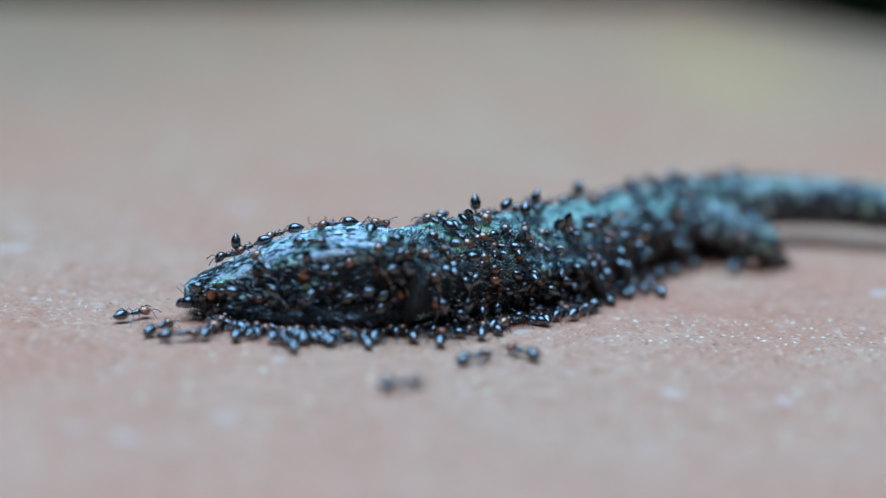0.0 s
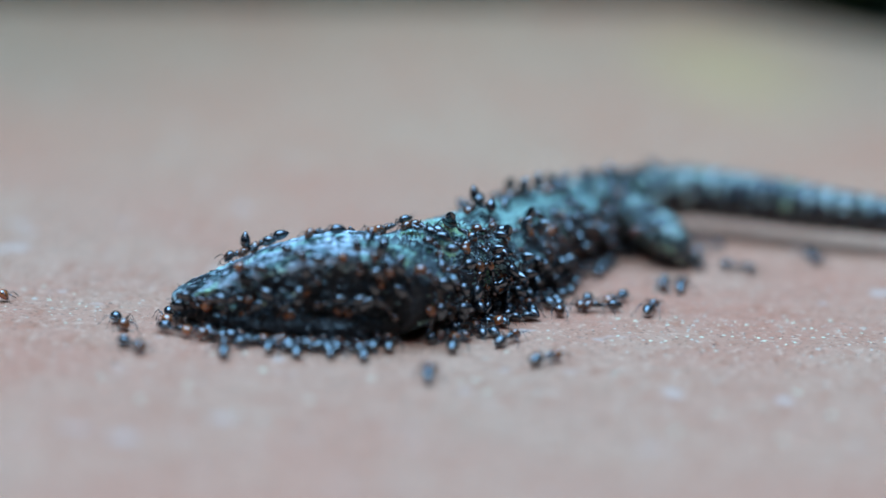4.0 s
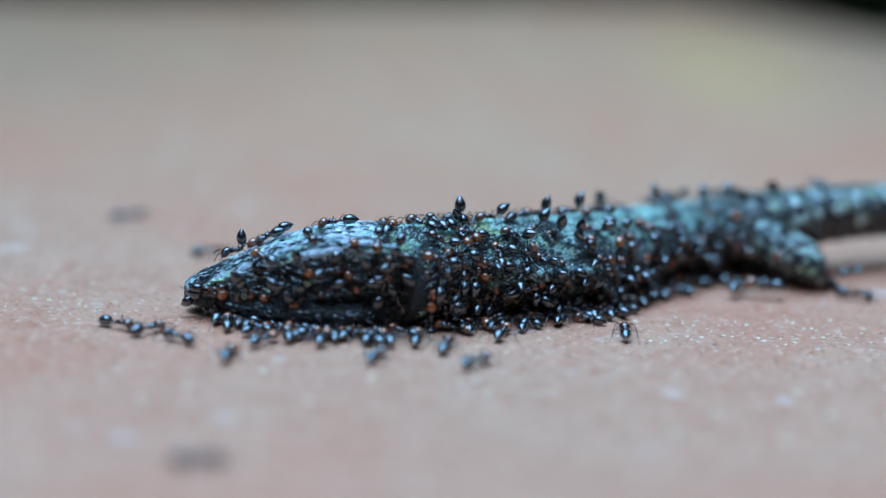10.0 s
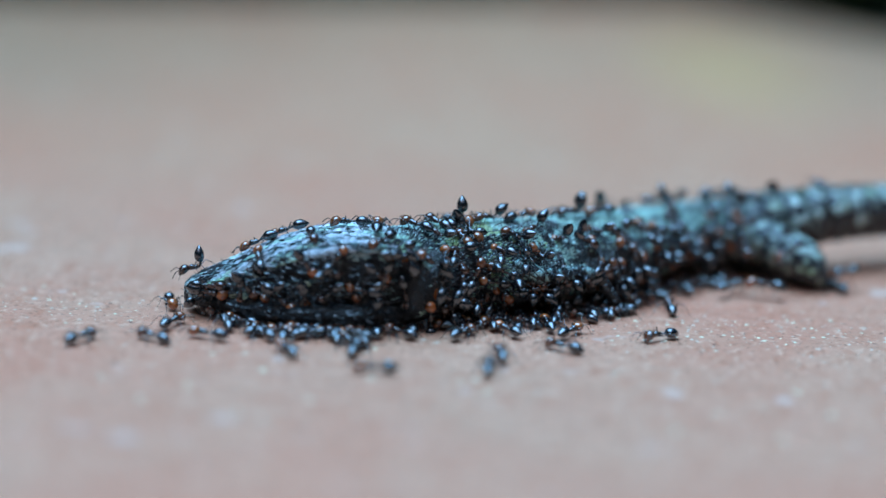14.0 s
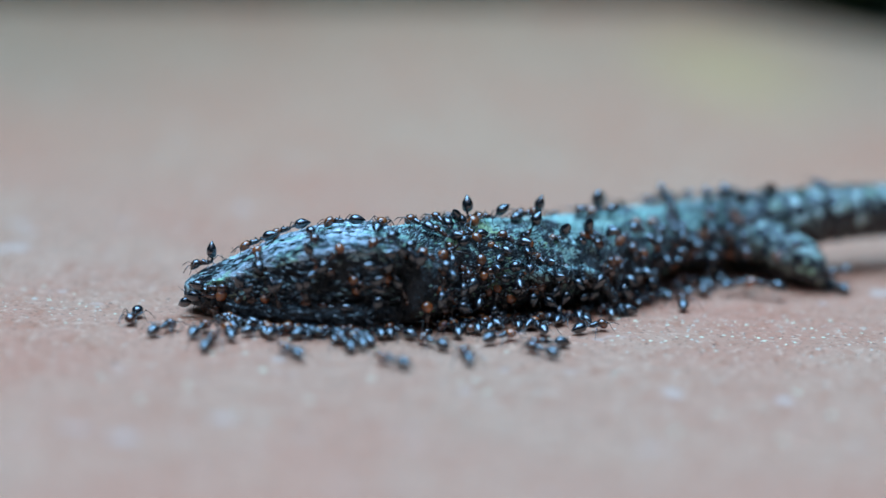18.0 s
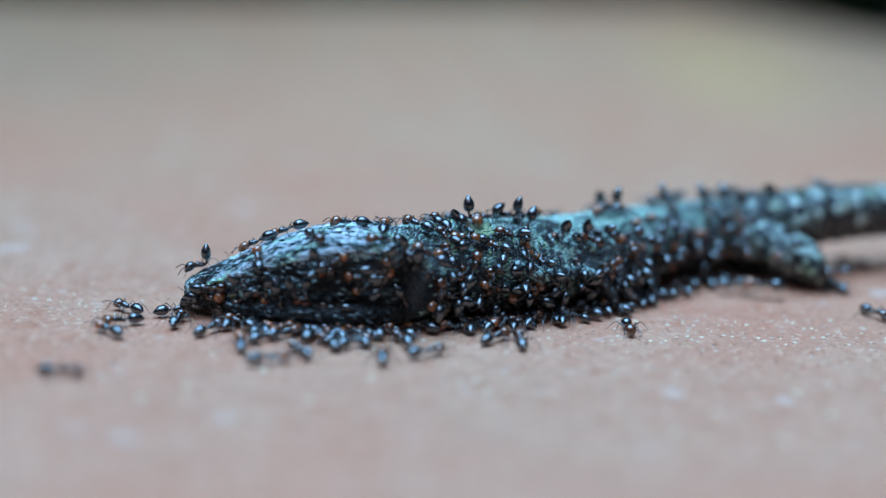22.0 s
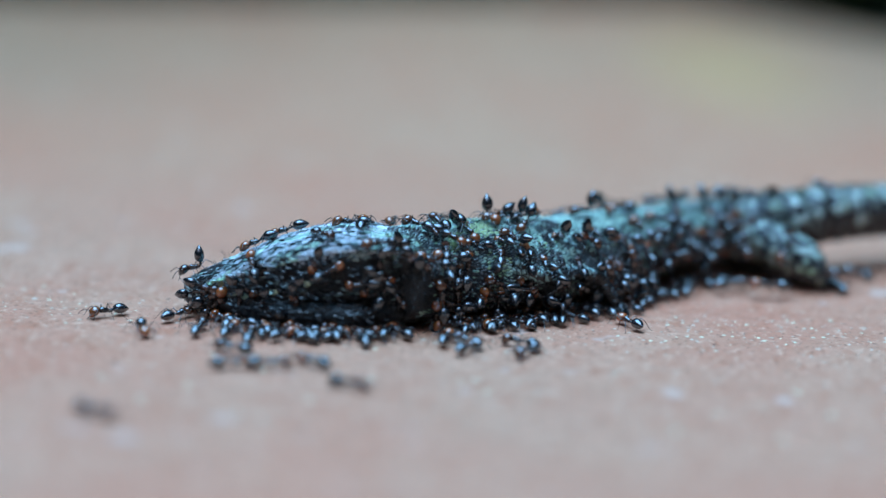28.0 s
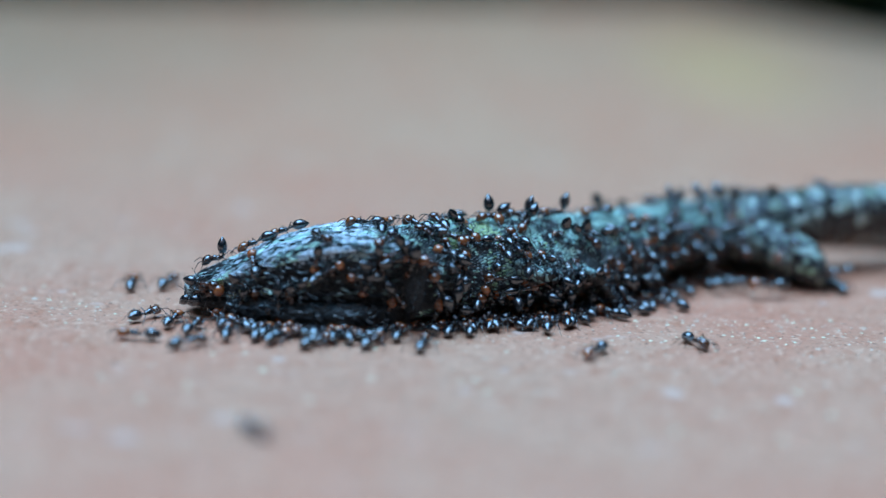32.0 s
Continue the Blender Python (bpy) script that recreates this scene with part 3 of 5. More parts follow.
def build_lizard():
    root = tagged(new("lizard"), "dead dark lizard with green and pale blue scales on stone", "lizard")
    moving = []
    rings = []
    for d, *_ in HEAD_STATIONS:
        rings.append([crown(d, math.pi * i / 26) for i in range(27)] + [crown(d, math.pi * (1 + i / 6)) for i in range(1, 6)])
    dense = []
    for r0, r1 in zip(rings, rings[1:]):
        for k in range(3):
            dense.append([tuple(a + (b - a) * k / 3 for a, b in zip(p, q)) for p, q in zip(r0, r1)])
    dense.append(rings[-1])
    head = part("head", mesh_of("head", *loft(dense), M_HEAD_SKIN), root)
    moving.append((head, head_frame))
    head_scales(head)
    jaw = []
    for d, hw, lo, mid, hi in HEAD_STATIONS:
        jaw.append(oval(min(d, 21.9), 0, (lo + mid + 0.2) / 2, hw * (0.95 if d > 17 else 1.16 if d > 2 else 1.0), max((mid + 0.2 - lo) / 2, 0.2), 18, 2.6))
    lower_jaw = part("lower_jaw", mesh_of("lower_jaw", *loft(jaw), M_JAW), root, "dark lower jaw")
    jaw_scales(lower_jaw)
    moving.append((lower_jaw, head_frame))
    ball = [oval(-1.25 * math.cos(math.pi * k / 8), 0, 0, 1.25 * math.sin(math.pi * k / 8) + 0.01, 1.0 * math.sin(math.pi * k / 8) + 0.01, 14) for k in range(9)]
    eye_mesh = mesh_of("eye", *loft(ball), M_EYE)
    for side in (1, -1):
        eye = part("eye", eye_mesh, head, "sunken dark eye")
        eye.matrix_basis = pose(13.2 * MM, side * 3.9 * MM, 6.0 * MM)
    drop = [oval(-0.55 * math.cos(math.pi * k / 6), 0, 0, 0.14 * math.sin(math.pi * k / 6) + 0.01, 0.38 * math.sin(math.pi * k / 6) + 0.01, 6) for k in range(7)]
    scale_mesh = mesh_of("labial_scale", *loft(drop), M_LABIAL)
    for d, a in ((16.4, 8), (15.2, 10), (12.8, 9), (12.0, 8), (8.6, 12), (17.6, 22)):
        p = crown(d, radians(a))
        labial = part("labial_scale", scale_mesh, head, "pale green scale")
        labial.matrix_basis = pose(p[0] * MM, p[1] * MM, p[2] * MM, 0, 0, -12)
    # the trunk and the tail, section by section
    cuts = [-1.5] + [2.2 * k for k in range(1, 22)]
    tail_cuts = [46.2 + 2.3 * k for k in range(20)]
    tail_cuts += [tail_cuts[-1] + 3.4 * k for k in range(1, 14)]

    def section(s0, s1, name, skin, bulge):
        mid = (s0 + s1) / 2
        rows = []
        lap = 0.9 if name == "trunk" else 0.35
        for s, k in ((s0 - lap, 0.93), (s0, 1.0), (mid, 1.0 + bulge * 0.6), (s1, 1.0 + bulge), (s1 + lap, 0.93)):
            rows.append(oval(s - mid, 0, steps(s, MID_Z), steps(s, HALF_W) * k, steps(s, HALF_H) * k, 24, steps(s, ROUND)))
        ob = part(name, mesh_of(name, *loft(rows), skin), root)
        moving.append((ob, lambda t, s=mid: frame_at(t, s)))
        return ob

    for s0, s1 in zip(cuts, cuts[1:]):
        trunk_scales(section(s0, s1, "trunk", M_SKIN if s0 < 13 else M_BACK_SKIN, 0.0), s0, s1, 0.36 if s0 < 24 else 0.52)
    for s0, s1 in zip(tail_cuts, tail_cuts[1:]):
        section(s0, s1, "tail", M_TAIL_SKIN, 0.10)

    # hind legs: thigh, shank and toes
    def limb(name, points, radii, toes, toe_len, skin=M_LEG_SKIN):
        v, f = loft(tube(points, radii, 12))
        ob = part(name, mesh_of(name, v, f, skin), root)
        end = Vector(points[-1])
        way = (end - Vector(points[-2])).normalized()
        for k in range(toes):
            a = (k - (toes - 1) / 2) * 0.34
            d = Vector((way.x * math.cos(a) - way.y * math.sin(a), way.x * math.sin(a) + way.y * math.cos(a), 0))
            e = end + d * toe_len * (0.8 + 0.2 * math.cos(2 * a))
            pts = [tuple(end - d * 0.4), tuple(end + d * toe_len * 0.45 + Vector((0, 0, 0.25))), (e.x, e.y, 0.3), (e.x + d.x * 0.7, e.y + d.y * 0.7, 0.12)]
            part("toe", mesh_of("toe", *loft(tube(pts, (0.5, 0.42, 0.34, 0.06), 6)), skin), ob)
        return ob

    legs = limb("hind_leg", [(-1.44, 2, 4.8), (0.77, 2, 4.9), (3.65, 2.2, 4.6), (6.72, 2.3, 4), (8.93, 2.3, 3.4), (10.37, 2.3, 2.5), (10.85, 2.7, 1.6), (10.85, 3.2, 1.3), (11.33, 4.2, 0.7)], (1.6, 2.4, 2.5, 2.4, 2.3, 2.0, 1.4, 1.0, 0.6), 5, 1.3)
    moving.append((legs, lambda t: hip_frame(t, 1)))
    # folded shank; the shade under the thigh is put into its skin colour
    shin = [(10.56, 3.1, 2.4), (8.93, 3, 2.0), (6.24, 3, 1.7), (3.26, 3.1, 1.6), (0.58, 3.2, 1.4), (-1.73, 3.2, 0.9)]
    shank = part("shank", mesh_of("shank", *loft(tube(shin, (1.5, 1.8, 1.7, 1.5, 1.3, 0.7), 12)), M_ARM_SKIN), root, "shank folded under the thigh, shade put into its dark skin")
    moving.append((shank, lambda t: hip_frame(t, 1)))
    legs = limb("hind_leg", [(-1, 0, 4.4), (2, 0, 4.4), (5, 0.3, 4.0), (8, 0.6, 3.0), (10, 0.4, 1.9), (11, 0, 0.8)], (1.4, 2.2, 2.2, 1.8, 1.2, 0.7), 5, 3.0)
    moving.append((legs, lambda t: hip_frame(t, -1)))
    arm = limb("front_leg", [(-2.5, -3.5, 6.2), (-2.2, -5.6, 5.8), (-0.5, -6.6, 5.0), (2.0, -6.9, 4.7), (5.0, -6.8, 4.9), (7.2, -7.1, 4.0), (8.4, -7.6, 2.2), (9.0, -8.0, 0.7)], (1.2, 1.2, 1.0, 0.9, 0.8, 0.7, 0.6, 0.45), 5, 2.2, M_ARM_SKIN)
    moving.append((arm, lambda t: frame_at(t, 15.0)))
    arm = limb("front_leg", [(-1.5, 3.5, 4.0), (-1.0, 6.5, 3.6), (1.0, 7.6, 2.9), (4.0, 8.0, 2.6), (7.5, 7.8, 2.0), (9.2, 7.9, 0.9)], (1.6, 1.7, 1.5, 1.35, 1.0, 0.6), 5, 2.2, M_ARM_SKIN)
    moving.append((arm, lambda t: frame_at(t, 10.0)))
    return moving


HIP_TURN = [(0.0, -32), (1.0, -32), (1.5, -52), (2.0, -57), (6.0, -57), (7.0, -46), (7.5, -43), (32.0, -43)]


def hip_frame(t, side):
    m = frame_at(t, 46.5)
    turn = steps(t, HIP_TURN) if side > 0 else 75 - 0.5 * steps(t, HIP_TURN)
    off = m @ Vector((0, -2.2 * MM * side, 0))
    return pose(off.x, off.y, 0, 0, 0, turn)


LIZARD_PARTS = build_lizard()


# ---- the ants ----
def blob(stations, n=10):
    return loft([oval(x, 0, z, w, h, n) for x, z, w, h in stations])


ANT_MESH = {
    "head": mesh_of("ant_head", *blob([(-0.46, 0, 0.08, 0.08), (-0.36, 0, 0.30, 0.25), (-0.15, 0.02, 0.43, 0.34), (0.1, 0.02, 0.45, 0.35), (0.3, 0, 0.37, 0.28), (0.44, -0.03, 0.22, 0.18), (0.56, -0.07, 0.09, 0.07)]), M_ANT_HEAD),
    "thorax": mesh_of("ant_thorax", *blob([(0.52, 0.02, 0.09, 0.09), (0.42, 0.04, 0.23, 0.21), (0.2, 0.08, 0.33, 0.31), (0.0, 0.04, 0.28, 0.27), (-0.13, -0.02, 0.22, 0.23), (-0.33, 0.0, 0.25, 0.25), (-0.48, -0.06, 0.15, 0.15), (-0.58, -0.1, 0.07, 0.07)], 9), M_ANT_THORAX),
    "petiole": mesh_of("ant_petiole", *join_lofts(blob([(0.12, 0, 0.05, 0.05), (0.0, 0.03, 0.14, 0.11), (-0.14, 0, 0.07, 0.07)], 8), blob([(-0.12, 0, 0.06, 0.06), (-0.24, 0.03, 0.15, 0.14), (-0.38, 0.02, 0.08, 0.08)], 8)), M_ANT_THORAX),
    "gaster": mesh_of("ant_gaster", *blob([(0.02, 0, 0.05, 0.05), (-0.06, 0.02, 0.3, 0.25), (-0.22, 0.05, 0.49, 0.42), (-0.45, 0.06, 0.60, 0.53), (-0.75, 0.06, 0.63, 0.56), (-1.05, 0.04, 0.58, 0.52), (-1.32, 0.01, 0.45, 0.41), (-1.54, -0.03, 0.29, 0.26), (-1.71, -0.06, 0.14, 0.13), (-1.82, -0.08, 0.03, 0.03)], 12), M_ANT_GASTER),
}


def leg_mesh(reach, fore):
    pts = [(0, 0, 0), (fore * 0.2, 0.18, 0.02), (fore * 0.72, 0.70, 0.46), (fore * 1.0, 0.95, 0.16), (fore * 1.4, 1.15, -0.42), (fore * 1.6, 1.3, -0.60)]
    pts = [(x * reach, y * reach, z if k > 1 else z) for k, (x, y, z) in enumerate(pts)]
    return mesh_of("ant_leg", *loft(tube(pts, (0.05, 0.06, 0.045, 0.034, 0.022, 0.014), 5)), M_ANT_LEG)


LEG_MESH = [leg_mesh(1.0, 0.75), leg_mesh(0.95, -0.25), leg_mesh(1.15, -0.95)]
LEG_ROOT = [(0.30, 0.16, 0.62), (0.04, 0.17, 0.61), (-0.24, 0.16, 0.61)]
FEELER = mesh_of("ant_antenna", *loft(tube([(0, 0, 0), (0.25, 0.35, 0.12), (0.42, 0.6, 0.15), (0.75, 0.62, 0.0), (1.05, 0.55, -0.2)], (0.035, 0.04, 0.045, 0.04, 0.05), 5)), M_ANT_LEG)


def mirrored(me):
    out = me.copy()
    out.transform(Matrix.Diagonal((1, -1, 1, 1)))
    out.flip_normals()
    return out


LEG_PAIR = [(me, mirrored(me)) for me in LEG_MESH]
FEELER_PAIR = (FEELER, mirrored(FEELER))
ANT_LABELS = {0: "glossy black ant with rust-red head", 40: "rust-headed black ant with gaster half raised", 85: "rust-headed black ant with gaster raised upright"}


def build_ant(lift, seed):
    """One ant, facing +x, its feet on z = 0; lift is the gaster's upward turn in degrees."""
    rnd = random.Random(seed)
    root = tagged(new("ant"), ANT_LABELS[lift], "ant", "ants on and around the lizard")
    part("thorax", ANT_MESH["thorax"], root).matrix_basis = pose(0, 0, 0.74 * MM)
    part("head", ANT_MESH["head"], root).matrix_basis = pose(0.97 * MM, 0, 0.74 * MM, 0, rnd.uniform(5, 40), rnd.uniform(-15, 15)) @ Matrix.Diagonal((1.24, 1.24, 1.24, 1))
    part("petiole", ANT_MESH["petiole"], root).matrix_basis = pose(-0.64 * MM, 0, 0.69 * MM, 0, lift * 0.75)
    a = radians(lift * 0.75)
    gx, gz = -0.64 - 0.36 * math.cos(a), 0.72 + 0.36 * math.sin(a)
    part("gaster", ANT_MESH["gaster"], root).matrix_basis = pose(gx * MM, 0, gz * MM, 0, lift + rnd.uniform(-8, 4)) @ Matrix.Diagonal((0.92, 0.90, 0.90, 1))
    for k, (x, y, z) in enumerate(LEG_ROOT):
        for side, me in zip((1, -1), LEG_PAIR[k]):
            part("leg", me, root).matrix_basis = pose(x * MM, side * y * MM, z * MM, 0, 0, rnd.uniform(-16, 16))
    for side, me in zip((1, -1), FEELER_PAIR):
        part("antenna", me, root).matrix_basis = pose(1.36 * MM, side * 0.18 * MM, 0.78 * MM, 0, rnd.uniform(-10, 25), rnd.uniform(-15, 15))
    return root


PROTOTYPES = [build_ant(lift, 10 * lift + k) for lift in (0, 40, 85) for k in range(3)]
USED = collections.Counter()


def ant(lift=0, size=1.0, where="on the stone slab"):
    """A new ant of the wanted gaster lift; where names what it stands on."""
    k = (0, 40, 85).index(lift) * 3 + USED[lift] % 3
    USED[lift] += 1
    base = PROTOTYPES[k]
    ob = base if USED[lift] <= 3 else copy_thing(base, Matrix())
    ob.scale = (size, size, size)
    return tagged(ob, ANT_LABELS[lift] + " " + where)


def stand(point, normal, way):
    """The pose of an ant at a point of a surface, facing along way."""
    n = Vector(normal).normalized()
    x = (Vector(way) - n * n.dot(Vector(way))).normalized()
    y = n.cross(x)
    m = Matrix((x, y, n)).transposed().to_4x4()
    m.translation = Vector(point) * MM
    return m


TRAIL_TIMES = (0, 1, 2, 3, 6, 7, 8, 9, 10, 11, 12, 13, 14, 17, 18, 19, 20, 21, 22, 23, 24, 25, 28, 29, 30, 31, 32)
CROWD_TIMES = LIZARD_TIMES[:-1] + [10.0 + 1.1 * k for k in range(20)] + [32.0]


def crowd_ant(place, lift, rnd, restless=1.0, lean=0.0):
    """Rows for an ant that clings to a moving part; place(u, v) gives point, normal and way in the part's space, with its frame(t)."""
    rows = []
    frame_of, spot, where = place
    du = dv = turn = 0.0
    for t in CROWD_TIMES:
        if rnd.random() < 0.45:
            du = max(-0.8, min(0.8, du + rnd.gauss(0, 0.35 * restless)))
            dv = max(-0.8, min(0.8, dv + rnd.gauss(0, 0.35 * restless)))
            turn = max(-40, min(40, turn + rnd.gauss(0, 12 * restless)))
        p, n, w = spot(du, dv)
        q = Vector(w)
        q.rotate(Matrix.Rotation(radians(turn), 3, Vector(n)))
        rows.append((t, frame_of(t) @ stand(p, n, q) @ pose(0, 0, 0, 0, lean, 0)))
    return ant(lift, rnd.uniform(0.88, 1.16), where), rows


def on_trunk(s, a, face):
    """A clinging place on the trunk or tail at s behind the nape and the angle a round it (0 far side, 90 top, 180 near side)."""
    def spot(du, dv):
        s1 = s + du
        aa = radians(a) + dv / 5.0
        w, h, z = steps(s1, HALF_W), steps(s1, HALF_H), steps(s1, MID_Z)
        c, sn = math.cos(aa), math.sin(aa)
        e = 2.0 / steps(s1, ROUND)
        p = (du, w * math.copysign(abs(c) ** e, c), z + h * math.copysign(abs(sn) ** e, sn))
        n = Vector((0, c / w, sn / h)).normalized()
        along, round_ = Vector((1, 0, 0)), n.cross(Vector((1, 0, 0)))
        return p, n, along * math.cos(face) + round_ * math.sin(face)
    where = "on the lizard's tail" if s > 54 else "on the lizard's back" if 60 < a < 150 else "on the lizard's flank"
    return (lambda t: frame_at(t, s)), spot, where


def on_head(d, a, face):
    def spot(du, dv):
        aa = radians(a) + dv / 6.0
        p, q, r = (Vector(crown(d + du + e, aa + g)) for e, g in ((0, 0), (0.3, 0), (0, 0.05)))
        n = (q - p).cross(r - p).normalized()
        if n.dot(Vector((0, math.cos(aa), math.sin(aa)))) < 0:
            n = -n
        w = (q - p).normalized()
        return tuple(p), tuple(n), w * math.cos(face) + n.cross(w) * math.sin(face)
    return head_frame, spot, "on the lizard's head"


def on_slab(x, y, face, frame_of=None):
    def spot(du, dv):
        return (x + du, y + dv, 0), (0, 0, 1), Vector((math.cos(face), math.sin(face), 0))
    return (frame_of or (lambda t: Matrix())), spot, "beside the lizard"


def build_crowd():
    rnd = random.Random(21)
    keyed = []

    def lift():
        return rnd.choice((0, 0, 0, 0, 40, 85))

    def spread_out(count, low, high, wide):
        """Evenly scattered pairs of numbers."""
        out = []
        while len(out) < count:
            q = max(((rnd.uniform(*low), rnd.uniform(*high)) for _ in range(8)), key=lambda c: min([math.hypot(c[0] - o[0], (c[1] - o[1]) * wide) for o in out], default=9))
            out.append(q)
        return out

    # the flank turned to the camera: heads to the skin, gasters out and down
    for s, a in spread_out(26, (-0.5, 13), (145, 222), 0.1) + spread_out(8, (13, 38), (135, 166), 0.1) + spread_out(36, (13, 33), (170, 226), 0.1):
        keyed.append(crowd_ant(on_trunk(s, a, radians(rnd.gauss(90, 60))), rnd.choice((0, 0, 40)), rnd, 1.0, rnd.uniform(5, 60)))
    # the back
    for s, a in spread_out(7, (2, 26), (112, 150), 0.1):
        keyed.append(crowd_ant(on_trunk(s, a, rnd.uniform(0, 6.28)), rnd.choice((0, 0, 40)), rnd, 1.0, rnd.uniform(0, 15)))
    for s, a in spread_out(5, (32, 52), (100, 140), 0.1) + spread_out(18, (31, 48), (140, 190), 0.1):
        keyed.append(crowd_ant(on_trunk(s, a, rnd.uniform(0, 6.28)), rnd.choice((0, 0, 40)), rnd, 1.0, rnd.uniform(10, 50)))
    for s, a in spread_out(12, (2, 45), (-30, 60), 0.1):
        keyed.append(crowd_ant(on_trunk(s, a, rnd.uniform(0, 6.28)), lift(), rnd))
    # the cheek and the crown
    for d, a in spread_out(10, (0, 9), (2, 26), 0.1) + spread_out(6, (-2.2, 0.5), (3, 32), 0.1) + spread_out(5, (9, 17), (1, 10), 0.1):
        keyed.append(crowd_ant(on_head(d, a, radians(rnd.gauss(90, 60))), rnd.choice((0, 0, 0, 40)), rnd, 1.0, rnd.uniform(5, 30)))
    for d, a in spread_out(3, (-1, 14), (40, 70), 0.1):
        keyed.append(crowd_ant(on_head(d, a, rnd.uniform(0, 6.28)), 0, rnd))
    for d, a in spread_out(3, (2, 17), (150, 172), 0.1):
        keyed.append(crowd_ant(on_head(d, a, rnd.uniform(0, 6.28)), 0, rnd))
    for d, a in spread_out(4, (18.0, 20.6), (-4, 30), 0.05):
        keyed.append(crowd_ant(on_head(d, a, rnd.uniform(2.2, 4.2)), 0, rnd, 0.6, 12))
    # feeders on the slab along the head, the flank and the hip
    for d, k in spread_out(17, (0, 18), (-0.5, 1.3), 1.0):
        hw = steps(d, [(r[0], r[1]) for r in HEAD_STATIONS])
        keyed.append(crowd_ant(on_slab(d, hw * 1.1 + k, radians(rnd.gauss(-90, 35) if rnd.random() < 0.7 else rnd.uniform(0, 360)), head_frame), 0, rnd))
    for s, k in spread_out(25, (1, 31), (-0.6, 2.6), 1.0) + spread_out(13, (12, 31), (-2.6, -0.6), 1.0) + spread_out(4, (33, 46), (-1.5, 1.5), 1.0):
        f = (lambda t, s=s: frame_at(t, s))
        keyed.append(crowd_ant(on_slab(0, -steps(s, HALF_W) - k, radians(rnd.gauss(90, 35) if rnd.random() < 0.7 else rnd.uniform(0, 360)), f), 0, rnd))
    # on the thigh and at the knee
    for x, y, z, face in ((3.2, -1.2, 6.3, 0.6), (7.6, 0.9, 5.6, 2.6), (9.6, -1.4, 4.4, -1.9), (5.0, -2.5, 4.4, -1.0)):
        keyed.append(crowd_ant(((lambda t: hip_frame(t, 1)), lambda du, dv, x=x, y=y, z=z, face=face: ((x + du * 0.5, y, z), (0.1, y * 0.5, 1.0), Vector((math.cos(face), math.sin(face), 0))), "on the lizard's thigh"), 0, rnd, 0.6))
    for s in (47, 50, 56):
        f = (lambda t, s=s: frame_at(t, s))
        keyed.append(crowd_ant(on_slab(rnd.uniform(-1, 1), -rnd.uniform(9, 12), rnd.uniform(0, 6.28), f), 0, rnd))
    # those that stand out along the crest: place, turn of the body, gaster's lift
    def crest_ant(place, up, a, face, lean, stops):
        """An ant that shifts along the crest from stop to stop (seconds, millimetres along the head or the trunk)."""
        rows = []
        for t in sorted(set(LIZARD_TIMES) | set(TRAIL_TIMES) | {1.5, 4.5}):
            frame_of, spot, where = place(steps(t, stops), a, face + rnd.gauss(0, 0.07))
            p, n, w = spot(0, 0)
            rows.append((t, frame_of(t) @ stand(p, n, w) @ pose(0, 0, 0, 0, lean, 0)))
        keyed.append((ant(up, rnd.uniform(1.02, 1.12), where), rows))

    crest_ant(on_head, 85, 93, 0, -10, [(0, 17.1), (1, 15.2), (2, 15.0), (3, 15.6), (6, 13.2), (7, 13.0), (8, 14.0), (9, 14.7), (10, 16.5), (11, 17.5), (12, 17.6), (13, 19.7), (14, 20.9), (17, 20.2), (18, 19.7), (19, 18.5), (20, 19.0), (21, 19.6), (22, 20.3), (23, 19.6), (24, 19.7), (25, 19.7), (28, 20.9), (29, 19.3), (30, 19.6), (31, 19.3), (32, 18.5)])
    crest_ant(on_head, 0, 93, 0, 0, [(0, 15.1), (1, 14.6), (2, 14.4), (3, 14.1), (6, 11.9), (7, 11.2), (8, 15.4), (9, 15.3), (10, 13.7), (11, 14.7), (12, 13.7), (13, 14.7), (14, 14.5), (17, 14.5), (18, 14.5), (19, 14.7), (20, 14.5), (21, 14.1), (22, 14.6), (23, 14.6), (24, 14.5), (25, 14.7), (28, 14.5), (29, 14.1), (30, 14.1), (31, 15.3), (32, 14.7)])
    crest_ant(on_head, 0, 99, 0.1, 6, [(0, 12.1), (1, 11.5), (2, 11.9), (3, 12.5), (6, 12.1), (7, 10.2), (8, 10.1), (9, 11.2), (10, 13.0), (11, 11.8), (12, 11.8), (13, 11.4), (14, 11.6), (18, 11.4), (20, 11.6), (28, 11.6), (29, 11.9), (30, 11.6), (32, 11.6)])
    crest_ant(on_head, 0, 92, 0, 0, [(0, 6.6), (1, 6.6), (2, 7.7), (3, 7.1), (6, 6.2), (7, 4.4), (8, 5.2), (9, 4.7), (10, 6.5), (11, 6.3), (12, 5.3), (13, 7.1), (14, 5.3), (17, 5.8), (18, 5.9), (19, 5.2), (20, 5.8), (21, 5.8), (22, 5.3), (23, 4.7), (24, 4.7), (25, 8.2), (28, 5.1), (29, 7.0), (30, 8.1), (31, 5.9), (32, 3.7)])
    crest_ant(on_head, 0, 90, -1.57, 0, [(0, 2.5), (1, 2.1), (2, 2.6), (3, 1.9), (6, 1.8), (7, 1.5), (8, 2.8), (9, 2.7), (10, 0.7), (11, 2.4), (12, 1.8), (13, 2.4), (14, 2.1), (17, 2.1), (18, 1.8), (20, 1.6), (22, 1.4), (23, 1.6), (24, 1.5), (25, 3.5), (28, 3.5), (29, 1.8), (30, 1.5), (31, 1.3), (32, 1.6)])
